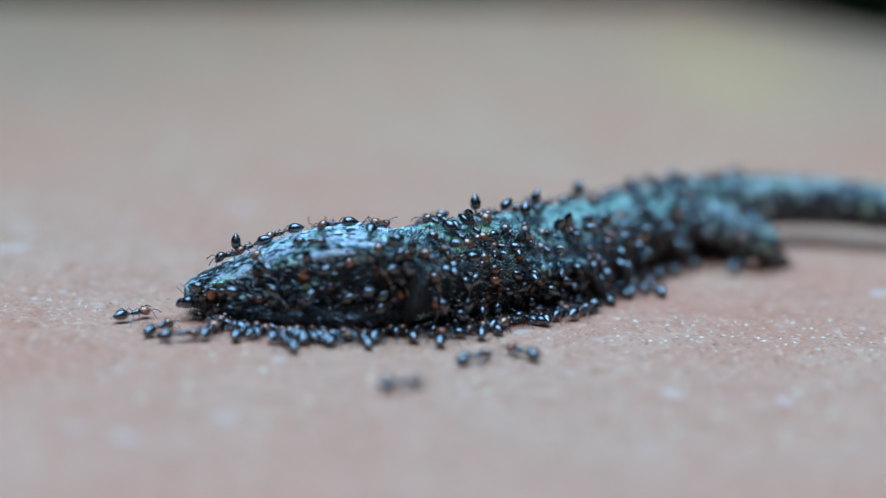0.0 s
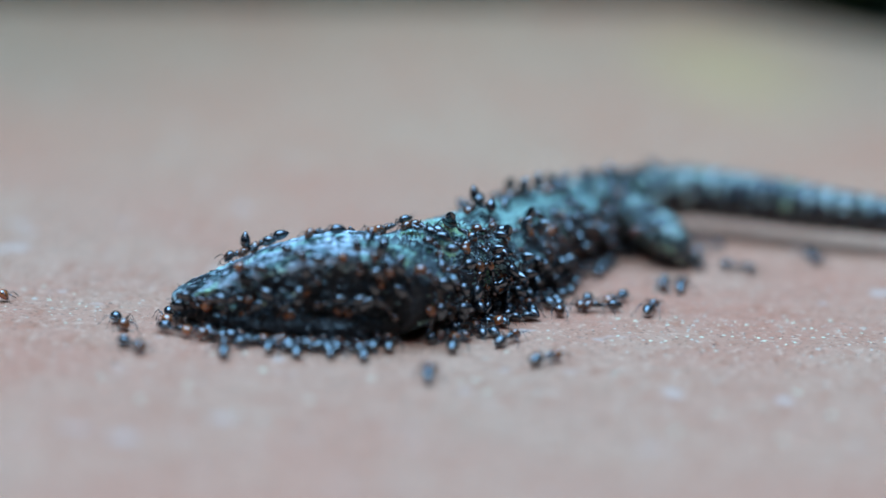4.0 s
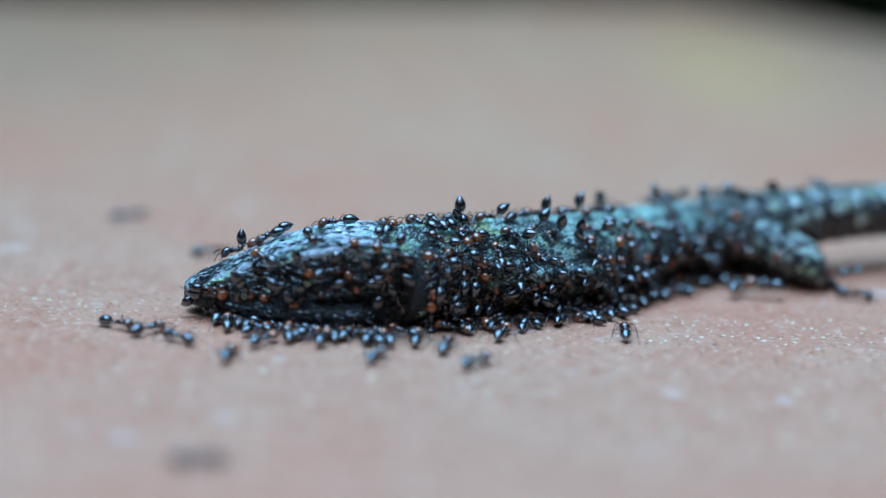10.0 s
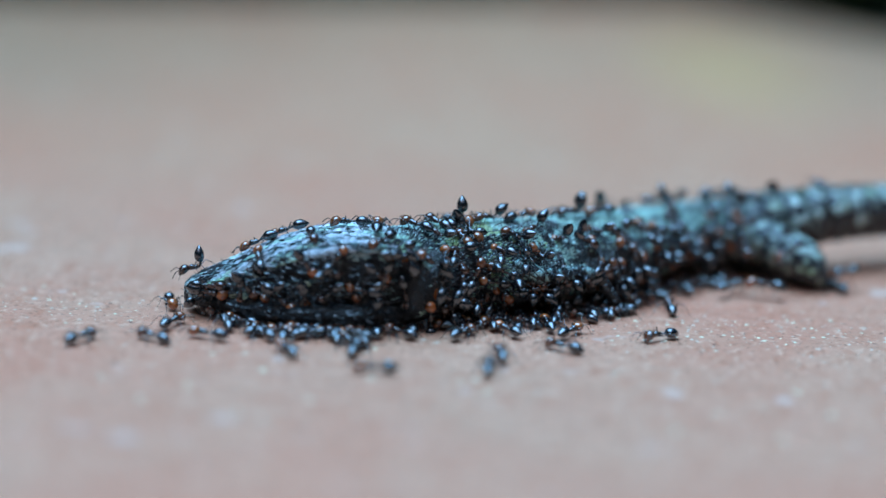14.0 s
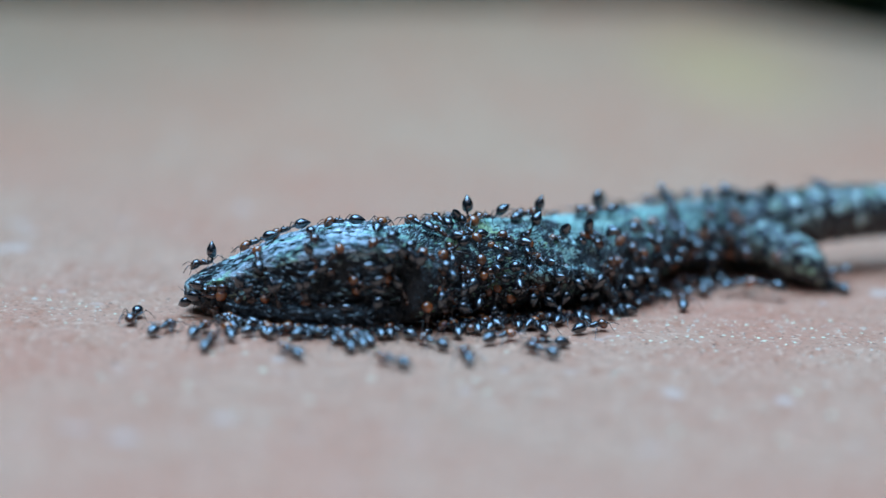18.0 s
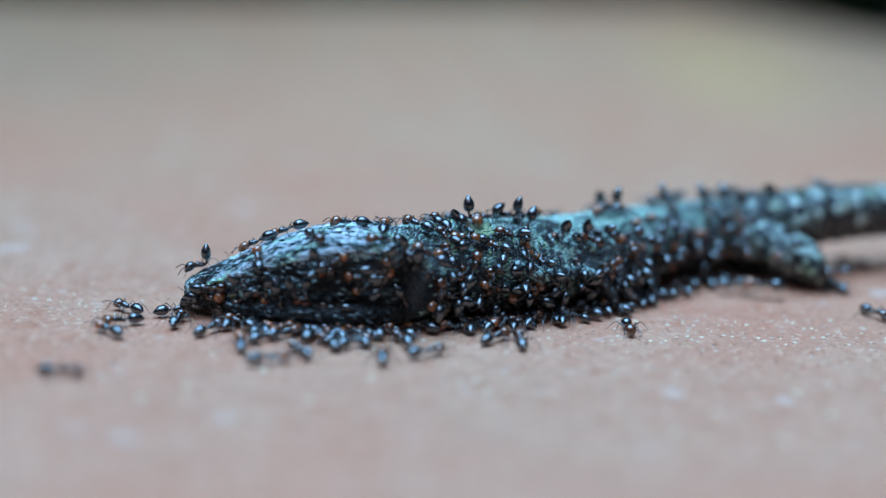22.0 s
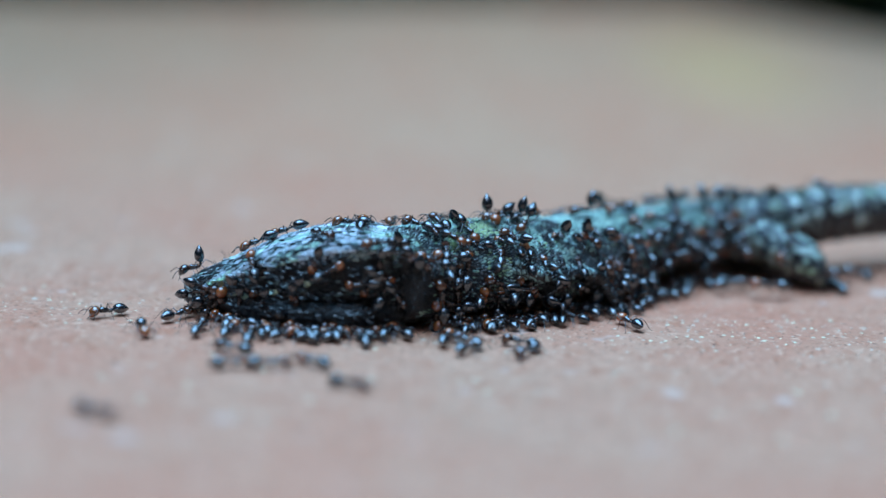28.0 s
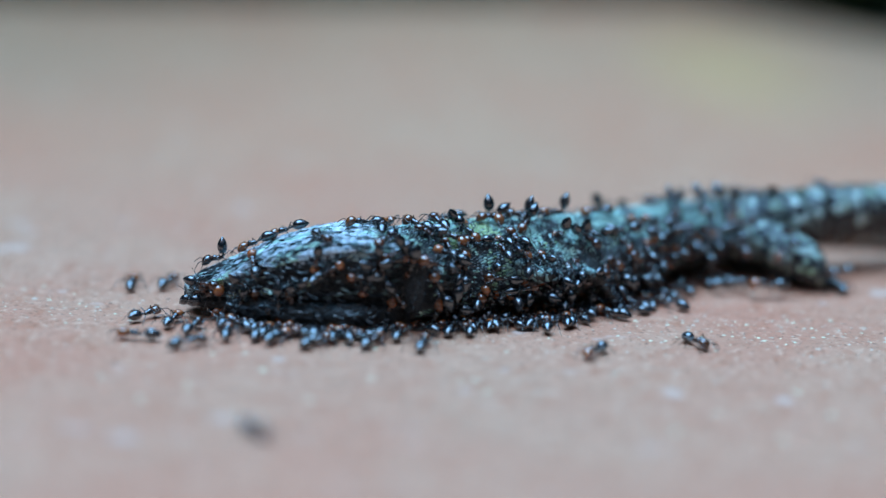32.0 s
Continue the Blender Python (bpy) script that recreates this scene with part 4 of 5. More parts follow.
    crest_ant(on_trunk, 0, 92, 1.57, 0, [(0, 5.3), (1, 4.7), (2, 5.9), (3, 5.0), (6, 4.0), (7, 6.5), (8, 2.2), (9, 0.9), (10, 3.1), (11, 1.6), (12, 4.0), (13, 3.1), (14, 2.2), (17, 2.5), (18, 2.8), (20, 1.6), (21, 1.9), (22, 2.5), (23, 2.8), (24, 3.4), (25, 4.0), (28, 2.5), (29, 2.5), (32, 2.5)])
    crest_ant(on_trunk, 0, 94, 1.5, 0, [(0, 6.5), (1, 7.8), (2, 5.9), (3, 5.6), (6, 5.9), (7, 6.2), (8, 5.6), (9, 5.3), (13, 5.0), (14, 5.3), (17, 5.9), (20, 5.9), (24, 5.6), (25, 5.0), (28, 5.6), (30, 5.3), (32, 5.6)])
    crest_ant(on_trunk, 40, 104, 0.5, 20, [(0, 9.0), (1, 11.5), (2, 10.2), (3, 8.7), (6, 9.0), (7, 8.7), (8, 8.1), (32, 7.4)])
    crest_ant(on_trunk, 0, 120, -1.2, 10, [(0, 8.4), (1, 9.3), (2, 9.0), (3, 9.0), (6, 8.7), (7, 8.7), (8, 8.4), (32, 8.1)])
    crest_ant(on_trunk, 85, 95, -1.57, 0, [(0, 11.5), (1, 12.4), (2, 13.0), (3, 22.3), (6, 13.0), (7, 9.0), (8, 9.9), (9, 7.4), (10, 8.7), (11, 9.0), (12, 8.4), (13, 8.1), (14, 9.0), (17, 9.3), (18, 9.6), (19, 9.6), (20, 10.5), (21, 10.2), (22, 9.9), (23, 11.2), (24, 11.2), (25, 10.5), (28, 12.1), (29, 12.7), (30, 12.4), (31, 12.4), (32, 12.4)])
    crest_ant(on_trunk, 40, 94, 3.14, 0, [(0, 13.9), (1, 13.9), (2, 18.3), (3, 18.0), (6, 17.1), (7, 12.7), (8, 12.1), (12, 11.8), (14, 11.8), (17, 11.8), (18, 11.8), (19, 11.5), (22, 11.5), (24, 11.8), (25, 11.2), (28, 12.7), (30, 13.0), (31, 12.1), (32, 12.1)])
    crest_ant(on_trunk, 85, 95, 2.6, 0, [(0, 19.2), (1, 18.6), (2, 23.9), (3, 29.1), (6, 26.4), (7, 20.5), (8, 18.3), (9, 20.1), (10, 18.0), (11, 16.4), (12, 20.8), (13, 20.8), (14, 22.9), (17, 18.0), (18, 17.1), (20, 14.3), (22, 14.3), (23, 17.1), (24, 17.7), (25, 18.0), (28, 14.9), (29, 18.9), (30, 18.6), (31, 15.5), (32, 15.8)])
    crest_ant(on_trunk, 85, 93, 2.9, 0, [(0, 27.9), (1, 26.7), (2, 30.4), (3, 31.0), (6, 34.7), (7, 23.9), (8, 23.2), (9, 24.8), (10, 22.9), (11, 25.7), (12, 25.7), (13, 29.4), (14, 22.9), (17, 29.4), (18, 25.7), (20, 29.1), (23, 29.1), (24, 23.9), (25, 28.2), (28, 24.8), (29, 22.9), (30, 25.1), (31, 20.8), (32, 20.8)])
    crest_ant(on_trunk, 85, 140, -1, 0, [(0, 20.5), (1, 20.1), (2, 20.8), (3, 21.1), (6, 24.2), (7, 20.1), (8, 20.5), (12, 20.5), (18, 21.4), (32, 21.1)])
    crest_ant(on_trunk, 0, 93, 0.3, 0, [(0, 22.6), (1, 20.8), (2, 25.7), (3, 27.0), (6, 25.4), (7, 17.4), (8, 16.4), (12, 16.1), (20, 17.4), (28, 17.1), (32, 18.3)])
    crest_ant(on_trunk, 0, 100, 3, 0, [(0, 32.2), (1, 31.6), (2, 32.2), (3, 35.0), (6, 37.5), (7, 25.7), (8, 25.7), (20, 26.7), (28, 29.8), (32, 25.7)])
    for s, a, face, up in ((38.0, 92, 2.9, 0), (45.5, 90, 0.2, 0), (47.5, 95, 3.0, 0), (58.0, 92, 1.0, 0)):
        keyed.append(crowd_ant(on_trunk(s, a, face), up, rnd, 0.5))
    # a second rank of feeders before the jaw and the shoulder
    for d, k in spread_out(8, (-3, 18), (0.9, 2.6), 1.0):
        hw = steps(d, [(r[0], r[1]) for r in HEAD_STATIONS])
        keyed.append(crowd_ant(on_slab(d, hw * 1.1 + k, radians(rnd.gauss(-90, 50)), head_frame), 0, rnd))
    return keyed


CROWD = build_crowd()


def turned(a, b):
    return (b - a + 180) % 360 - 180


def roam(stops):
    """An ant that walks over the slab from stop to stop (x, y in millimetres, heading in degrees), with striding legs."""
    rows, gait = [], []
    x0, y0, a0 = stops[0]
    for (t0, (x0, y0, a0)), (t1, (x1, y1, a1)) in zip(zip(TRAIL_TIMES, stops), zip(TRAIL_TIMES[1:], stops[1:])):
        far = math.hypot(x1 - x0, y1 - y0)
        way = math.degrees(math.atan2(y1 - y0, x1 - x0))
        ways = [a0 + turned(a0, a1) * k / 4 for k in range(4)]
        if far > 4.0:
            m = a0 + max(-80, min(80, turned(a0, way)))
            ways = [a0, m, m + max(-80, min(80, turned(m, way))), 0]
            ways[3] = ways[2] + max(-80, min(80, turned(ways[2], a1)))
        for k in range(4):
            u = k / 4
            rows.append((t0 + (t1 - t0) * u, pose((x0 + (x1 - x0) * u) * MM, (y0 + (y1 - y0) * u) * MM, 0, 0, 0, ways[k])))
        beats = max(2, int((t1 - t0) * 5))
        for k in range(beats):
            gait.append((t0 + (t1 - t0) * k / beats, min(1.0, 0.25 + far / (t1 - t0) / 5.0)))
    x1, y1, a1 = stops[-1]
    rows.append((SECONDS, pose(x1 * MM, y1 * MM, 0, 0, 0, a1)))
    gait.append((SECONDS, 0.3))
    return rows, gait


ROAMERS = [ant(0, 1.08) for _ in range(27)]


def build_rod():
    """A brown rod, standing in for an unidentified strip, that slips in under the raised tail, lengthwise along x from
    its thin end.
    """
    root = tagged(new("plant_stalk"), "thin brown rod lying under the raised tail", "plant stalk")
    pts = [(0, 0, 0.75), (1.2, 0.1, 0.9), (9, 0.3, 1.0), (20, -0.3, 1.1), (34, 0.4, 1.1), (35, 0.5, 1.1)]
    part("stem", mesh_of("rod_shaft", *loft(tube(pts, (0.35, 0.75, 0.95, 1.05, 1.05, 0.7), 9)), M_ROD), root)
    for x in (9.0, 22.0):
        ring = [oval(x + d, 0.1, 1.05, w, w, 10) for d, w in ((-0.8, 0.9), (-0.3, 1.12), (0.3, 1.14), (0.8, 0.95))]
        part("node", mesh_of("rod_knot", *loft(ring), M_ROD), root)
    return root


def build_splint():
    """A flat pale splint with a rounded end, lengthwise along x from that end."""
    root = tagged(new("splint"), "pale flat wooden splint touching the slab beside the lizard", "stick")
    rows = []
    for x, w, h in ((0.0, 0.35, 0.2), (0.25, 0.75, 0.34), (0.8, 1.05, 0.42), (2.0, 1.2, 0.45), (20.0, 1.25, 0.45), (45.0, 1.3, 0.45), (90.0, 1.3, 0.45), (91.0, 1.2, 0.4)):
        rows.append(oval(x, 0, 0.5 + x * 0.012, w * 1.25, h, 14, 3.2))
    part("blade", mesh_of("splint_blade", *loft(rows), M_SPLINT), root)
    return root


BROWN_ROD = build_rod()
SPLINT = build_splint()
SPLINT_REST, SPLINT_AWAY, SPLINT_TURN = (46.6, 24.8), (75.6, 4.0), -76.3
ROD_REST, ROD_AWAY, ROD_TURN = (43.9, 39.6), (64.0, 39.8), 0.6


def motions():
    walk(BROWN_ROD, [(0.0, pose(ROD_AWAY[0] * MM, ROD_AWAY[1] * MM, 0, 0, 0, ROD_TURN)), (28.3, pose(ROD_AWAY[0] * MM, ROD_AWAY[1] * MM, 0, 0, 0, ROD_TURN)),
                 (28.6, pose(ROD_REST[0] * MM, ROD_REST[1] * MM, 0, 0, 0, ROD_TURN)), (SECONDS, pose(ROD_REST[0] * MM, ROD_REST[1] * MM, 0, 0, 0, ROD_TURN))])
    rest, away = (pose(x * MM, y * MM, 0, 0, 0, SPLINT_TURN) for x, y in (SPLINT_REST, SPLINT_AWAY))
    walk(SPLINT, [(0.0, away), (24.9, away), (25.15, rest), (27.55, rest), (27.85, away), (SECONDS, away)])
    for ob, frame_of in LIZARD_PARTS:
        walk(ob, [(t, frame_of(t)) for t in LIZARD_TIMES])
    for ob, rows in CROWD:
        walk(ob, rows)
    trails = [
        [(-31.3, -2.3, 43), (-28.8, -5.9, 60), (-30.7, -2.2, 47), (-31.1, -1.5, 163), (-22.0, -6.4, 88), (-17.2, -4.8, 115), (-17.1, -8.2, 106), (-9.4, -8.1, 132), (-11.6, -8.2, 81), (-14.0, -10.5, 74), (-4.8, -2.6, 109), (-10.3, -12.0, 117), (-6.6, -18.1, 175), (-8.5, -14.6, 31), (-4.8, -15.4, 136), (-4.8, -16.2, 126), (-4.6, -16.1, 113), (-5.5, -15.8, 109), (-5.6, -13.7, 93), (-2.5, -13.7, 53), (-5.2, -13.6, 86), (-5.6, -8.1, 135), (-12.5, -16.4, 137), (-13.5, -15.5, 133), (-10.4, -10.7, 132), (-11.5, -4.3, 61), (-9.9, -7.0, 114)],
        [(-28.1, -6.9, 58), (-31.3, -10.8, 35), (-31.9, -10.0, 49), (-31.2, -12.1, 10), (-27.6, -16.1, 121), (-29.8, -15.8, 92), (-32.0, -13.6, 54), (-29.7, -7.7, 38), (-32.4, -6.1, -29), (-27.1, -4.1, 71), (-27.4, -2.1, 63), (-39.6, -12.3, -147), (-28.9, -9.8, 143), (-24.7, -11.3, 73), (-22.8, -11.2, 82), (-23.0, -11.9, 87), (-20.7, -10.9, 108), (-20.6, -11.2, 104), (-35.2, -22.6, -7), (-60.0, -20.0, 174), (-29.5, -21.7, 98), (-10.3, -27.8, 30), (-8.0, -23.5, -28), (-7.3, -9.7, 50), (-5.8, -13.9, 127), (-4.5, -14.1, 46), (-6.5, -8.7, 65)],
        [(-25.6, -9.4, 22), (-26.3, -10.1, 75), (-29.2, -5.7, 76), (-32.6, -5.9, -49), (-32.0, -4.9, -98), (-31.8, -6.6, -69), (-29.2, -2.3, -42), (-26.9, -4.9, 104), (-29.1, -7.2, 46), (-24.0, -7.4, 59), (-25.9, -8.2, 134), (-27.1, -1.6, 35), (-27.1, -4.1, 66), (-28.2, -6.8, 62), (-24.1, -6.8, 72), (-28.9, -7.4, 48), (-27.0, -8.4, 92), (-28.0, 0.5, 36), (-32.8, -5.1, -154), (-30.1, -4.4, 47), (-30.5, -5.6, 66), (-35.2, -9.5, 89), (-34.7, -1.9, -145), (-34.0, -1.0, -175), (-32.2, 13.0, 145), (-29.4, 12.7, -2), (-29.5, 11.3, 73)],
        [(-23.1, -7.0, 79), (-23.2, -9.0, 94), (-26.8, -8.4, 92), (-27.0, -6.0, 82), (-24.9, -10.8, 89), (-25.3, -12.5, 80), (-25.9, -15.2, 83), (-23.6, -18.3, 110), (-20.4, -14.7, 81), (-15.7, -16.5, 74), (-17.1, -10.8, 85), (-25.6, -11.6, 156), (-23.7, -8.5, 159), (-23.5, -6.9, 59), (-21.3, -7.3, 103), (-25.0, -6.8, 115), (-26.5, -3.9, 75), (-32.9, 0.3, -33), (-33.5, -8.1, 132), (-31.2, -11.9, 30), (-28.5, -9.9, 24), (-26.8, -1.1, -30), (-29.8, -7.9, -75), (-30.4, -11.8, -161), (-39.6, -19.0, 42), (-37.6, -15.6, 60), (-30.5, -9.7, 175)],
        [(-19.8, -7.3, 73), (-20.4, -6.9, 71), (-20.7, -9.8, 74), (-21.6, -13.7, 82), (-20.4, -12.0, 122), (-22.7, -16.3, 109), (-22.8, -16.8, 117), (-25.7, -46.0, -10), (-19.6, -46.2, 2), (-12.2, -36.0, -35), (-10.2, -18.5, 108), (-15.4, -11.2, 107), (-8.2, -11.3, 80), (-9.9, -9.4, 144), (-9.5, -9.9, 112), (-12.0, -11.0, 140), (-16.2, -8.1, 108), (-23.1, -6.4, 50), (-23.1, -6.3, 57), (-23.8, -6.5, 58), (-19.7, -6.3, 37), (-14.1, -6.6, 67), (-19.0, -8.1, 86), (-20.3, -5.3, 74), (-18.1, -6.4, 75), (-20.7, -9.7, 82), (-18.2, -7.0, 82)],
        [(-15.2, -10.6, 115), (-16.7, -9.7, 134), (-15.1, -11.2, 114), (-14.2, -12.8, 80), (-13.5, -11.4, 109), (-18.9, -10.5, 82), (-27.3, -6.9, 50), (-24.2, -9.6, 162), (-26.4, -9.8, 140), (-19.2, -9.7, 93), (-19.6, -7.1, 85), (-23.6, -7.3, 62), (-18.2, -7.1, 128), (-21.0, -7.9, 87), (-12.4, -4.3, 73), (-16.0, -9.7, 106), (-21.0, -7.8, 78), (-26.6, -3.5, 83), (-26.8, -3.3, 83), (-26.7, -3.9, 82), (-26.2, -3.8, 85), (-25.6, -7.8, 134), (-24.3, -6.1, 82), (-26.9, -3.4, 76), (-26.9, -4.1, 69), (-27.0, -2.4, 64), (-24.9, -5.8, 75)],
        [(-13.2, -6.8, 76), (-10.5, -3.5, 90), (-11.8, -9.2, 83), (-10.2, -8.6, 87), (-10.0, -11.9, 96), (-9.6, -17.4, 61), (-19.5, -16.6, 116), (-17.0, -11.3, 70), (-17.3, -9.6, 58), (-14.1, -14.6, 133), (-13.1, -10.0, 151), (-19.7, -9.1, 106), (-15.2, -12.6, 116), (-15.6, -12.8, 130), (-14.8, -13.2, 122), (-14.9, -12.7, 128), (-14.5, -13.5, 113), (-14.8, -13.0, 124), (-16.2, -16.2, 27), (-14.3, -14.8, 113), (-14.5, -14.4, 115), (-14.0, -18.9, 21), (-19.4, -18.2, 15), (-18.7, -18.2, 161), (-17.7, -14.7, 100), (-17.6, -10.9, 87), (-16.0, -8.3, 62)],
        [(-11.0, -3.4, 77), (-12.6, -4.1, 101), (-3.4, -4.3, 43), (-8.0, 7.0, 112), (2.2, -2.9, 127), (-2.4, -7.6, 99), (-5.5, -8.4, 77), (-5.9, -7.8, 136), (-6.8, -7.0, 74), (-4.8, -8.5, 64), (-1.4, -3.4, 104), (-14.3, -8.6, 121), (-9.2, -9.0, 121), (-5.4, -4.9, 100), (-5.4, -4.3, 101), (2.3, -2.7, 79), (-5.0, -5.3, 99), (-3.9, -5.2, 111), (-11.3, -9.8, 118), (-13.6, -7.8, 139), (-7.6, -8.6, 102), (-1.4, -3.1, 135), (-6.8, -7.0, 73), (-5.6, -7.7, 60), (-2.0, -1.9, 125), (-10.2, -9.4, 86), (-12.0, -9.7, 49)],
        [(0.1, -6.7, 88), (-3.5, -1.9, 101), (0.4, -6.6, 94), (1.4, -7.9, 83), (1.5, -9.9, 90), (1.5, -10.5, 95), (0.6, -8.6, 103), (0.8, -10.7, 75), (-2.3, -7.0, 86), (-0.5, -6.7, 100), (2.1, -8.5, 118), (6.1, -10.0, 53), (-0.2, 0.5, 118), (0.0, 1.7, 111), (1.5, -3.4, 100), (-1.5, -2.3, 128), (-7.6, -7.6, 102), (-18.2, -8.4, 12), (-19.7, -11.1, 96), (-23.6, -12.0, 81), (-23.6, -12.2, 101), (-23.5, -8.6, 147), (-21.1, -6.4, 76), (-23.9, -6.1, 73), (-24.0, -5.9, 64), (-24.9, -6.2, 78), (-27.2, -3.4, 76)],
        [(4.3, -3.5, 88), (13.9, -5.6, 18), (21.9, 8.7, 63), (13.9, 12.0, 147), (17.7, 0.1, 63), (16.2, -1.5, 101), (16.3, -14.8, -16), (25.6, -13.4, 79), (3.9, -14.5, 53), (4.7, -14.9, 105), (4.8, -15.8, 83), (4.9, -15.8, 85), (6.0, -11.5, 97), (3.9, -13.1, 84), (2.6, -12.7, 100), (-0.3, -13.1, 160), (-1.4, -13.2, 115), (-2.3, -12.5, 88), (-0.9, -12.0, 35), (2.2, -12.4, 52), (5.3, -13.6, 61), (9.4, -6.2, 114), (3.2, -9.7, 56), (6.1, -15.0, -165), (13.5, -3.6, 65), (13.2, 1.0, 68), (11.0, -0.5, 90)],
        [(-4.9, -3.2, 101), (0.5, -7.2, 85), (2.9, -0.4, -164), (12.3, 8.6, -177), (13.1, -0.3, 91), (12.6, -0.9, -101), (14.5, 1.5, -126), (17.5, 7.0, 134), (14.3, 4.3, 134), (13.4, -0.2, -177), (18.2, 5.9, -178), (17.4, 6.0, 157), (16.2, 5.7, 134), (18.8, 6.3, -147), (18.2, 5.9, -178), (17.3, 5.9, 178), (21.3, 9.8, 133), (22.8, 5.9, -72), (21.8, 11.6, 119), (26.7, 16.4, 66), (26.1, 15.4, 105), (31.9, 20.5, 48), (26.7, 17.9, 105), (26.4, 15.4, 105), (26.0, 17.8, 105), (24.3, 7.3, 69), (20.6, 8.5, 133)],
        [(-1.5, -1.9, 67), (5.6, -2.2, 134), (13.9, 7.9, 106), (18.5, 7.9, 88), (13.3, 5.2, 142), (9.8, -0.2, -86), (8.6, -0.5, 117), (13.5, 2.1, 163), (-0.7, -0.6, 118), (4.7, -0.0, 123), (4.7, -0.0, 123), (0.3, -6.4, 158), (-3.3, -3.0, 105), (4.3, -8.1, 99), (-1.0, -8.5, 134), (-1.1, -8.0, 123), (-1.5, -9.1, 131), (0.1, -8.0, 59), (-8.1, -9.4, 41), (-5.0, -8.5, 125), (-2.2, -2.7, 131), (-8.0, 7.0, 121), (-8.0, 7.0, 121), (-2.0, -2.6, 124), (0.0, 9.0, 80), (-2.4, -2.1, 130), (-1.6, -8.9, 81)],
        [(-3.1, -23.0, 24), (-2.7, -22.7, 11), (-4.5, -22.5, 119), (-1.0, -22.0, 45), (-0.8, -13.1, 101), (-5.9, -10.2, 158), (-9.7, -8.9, 102), (-5.6, -13.2, 135), (-6.0, -13.5, 72), (-6.1, -14.4, 76), (-0.1, -7.8, 119), (-4.9, -3.2, 101), (2.6, -4.6, 59), (-3.0, -2.9, 105), (-8.4, -8.8, 112), (-4.8, -7.3, 84), (-10.8, -11.8, 125), (-10.8, -12.6, 126), (-13.9, -12.9, 120), (-9.1, -13.9, 65), (-9.3, -13.9, 126), (-8.7, -12.2, 112), (-15.9, -17.8, 13), (-14.5, -14.2, 126), (-21.5, -9.5, 123), (-24.2, -10.9, 124), (-21.4, -7.3, 90)],
        [(3.8, -13.4, 40), (6.9, -8.2, 100), (6.4, -8.9, 99), (6.2, -7.5, 92), (8.7, -3.5, 88), (7.2, -5.4, 87), (5.3, -5.4, 13), (3.1, -8.6, 63), (0.7, -9.3, 80), (4.3, -11.0, 32), (14.2, -8.6, 43), (11.6, -9.3, -157), (12.0, -8.4, 149), (10.0, -10.9, 116), (10.5, -7.7, -167), (8.1, -5.6, 136), (6.3, -6.2, 59), (5.3, -4.6, 64), (5.9, -5.8, 52), (0.2, 1.7, 104), (8.8, -6.4, 124), (16.3, 5.6, 142), (4.8, -0.9, 107), (4.7, -0.3, 109), (4.6, -0.4, 115), (4.8, -0.4, 119), (1.2, -2.9, 80)],
        [(7.9, -11.0, 135), (11.7, -12.0, 62), (11.6, -12.2, 90), (11.7, -13.2, 79), (9.2, -11.9, -20), (10.9, -5.7, -142), (8.8, -5.6, 93), (10.0, -4.3, 50), (6.5, -3.9, 74), (9.2, -3.4, -107), (12.8, -0.7, 57), (11.2, 0.6, 54), (11.0, -0.1, 102), (9.3, -0.3, 103), (10.0, -1.3, 108), (11.6, -0.5, 112), (17.9, 5.9, -179), (18.1, 6.1, 148), (18.2, 6.9, 141), (21.3, 11.1, 123), (21.4, 10.9, 133), (26.7, 17.9, 105), (21.1, 10.9, 133), (21.4, 10.9, 133), (20.6, 8.5, 133), (20.5, 8.8, 114), (17.7, 4.9, 148)],
        [(14.9, 4.9, 61), (19.3, 6.2, -6), (25.6, 8.9, 27), (22.8, 7.7, 63), (21.9, 6.8, 93), (19.1, 6.0, 57), (21.7, 4.9, 102), (22.3, 5.0, 153), (19.0, -2.3, 88), (19.0, -2.5, -113), (18.8, -9.1, 40), (12.8, -20.8, -64), (4.9, -16.2, 85), (7.1, -16.9, -169), (9.9, -10.1, 133), (6.2, -6.7, 39), (-0.9, -0.6, 112), (-0.9, 0.5, 112), (-4.0, -7.7, 115), (-2.3, -2.8, 137), (-1.0, -8.3, 121), (4.7, -7.4, 130), (2.5, -7.6, 127), (6.2, -7.6, 73), (9.9, -4.6, 65), (9.6, -0.4, 75), (4.9, -0.3, 113)],
        [(23.3, 15.4, 115), (20.1, 13.4, 93), (23.9, 13.4, 23), (26.0, 15.3, 176), (28.1, 21.7, 74), (23.8, 7.7, 53), (27.4, 19.1, 72), (25.9, 17.6, 122), (20.0, 9.6, -179), (24.0, 14.2, 125), (24.5, 14.4, 118), (21.9, 7.7, 66), (18.8, 5.1, -143), (23.1, 13.0, 61), (20.4, 11.8, 141), (21.2, 10.8, 138), (28.1, 18.0, 111), (28.5, 19.3, 111), (46.8, 8.0, -58), (36.3, 17.9, 110), (36.3, 18.7, 90), (37.1, 19.3, 96), (20.0, 28.0, 153), (20.0, 28.0, 153), (20.0, 28.0, 153), (31.8, 18.6, 104), (24.6, 9.7, 136)],
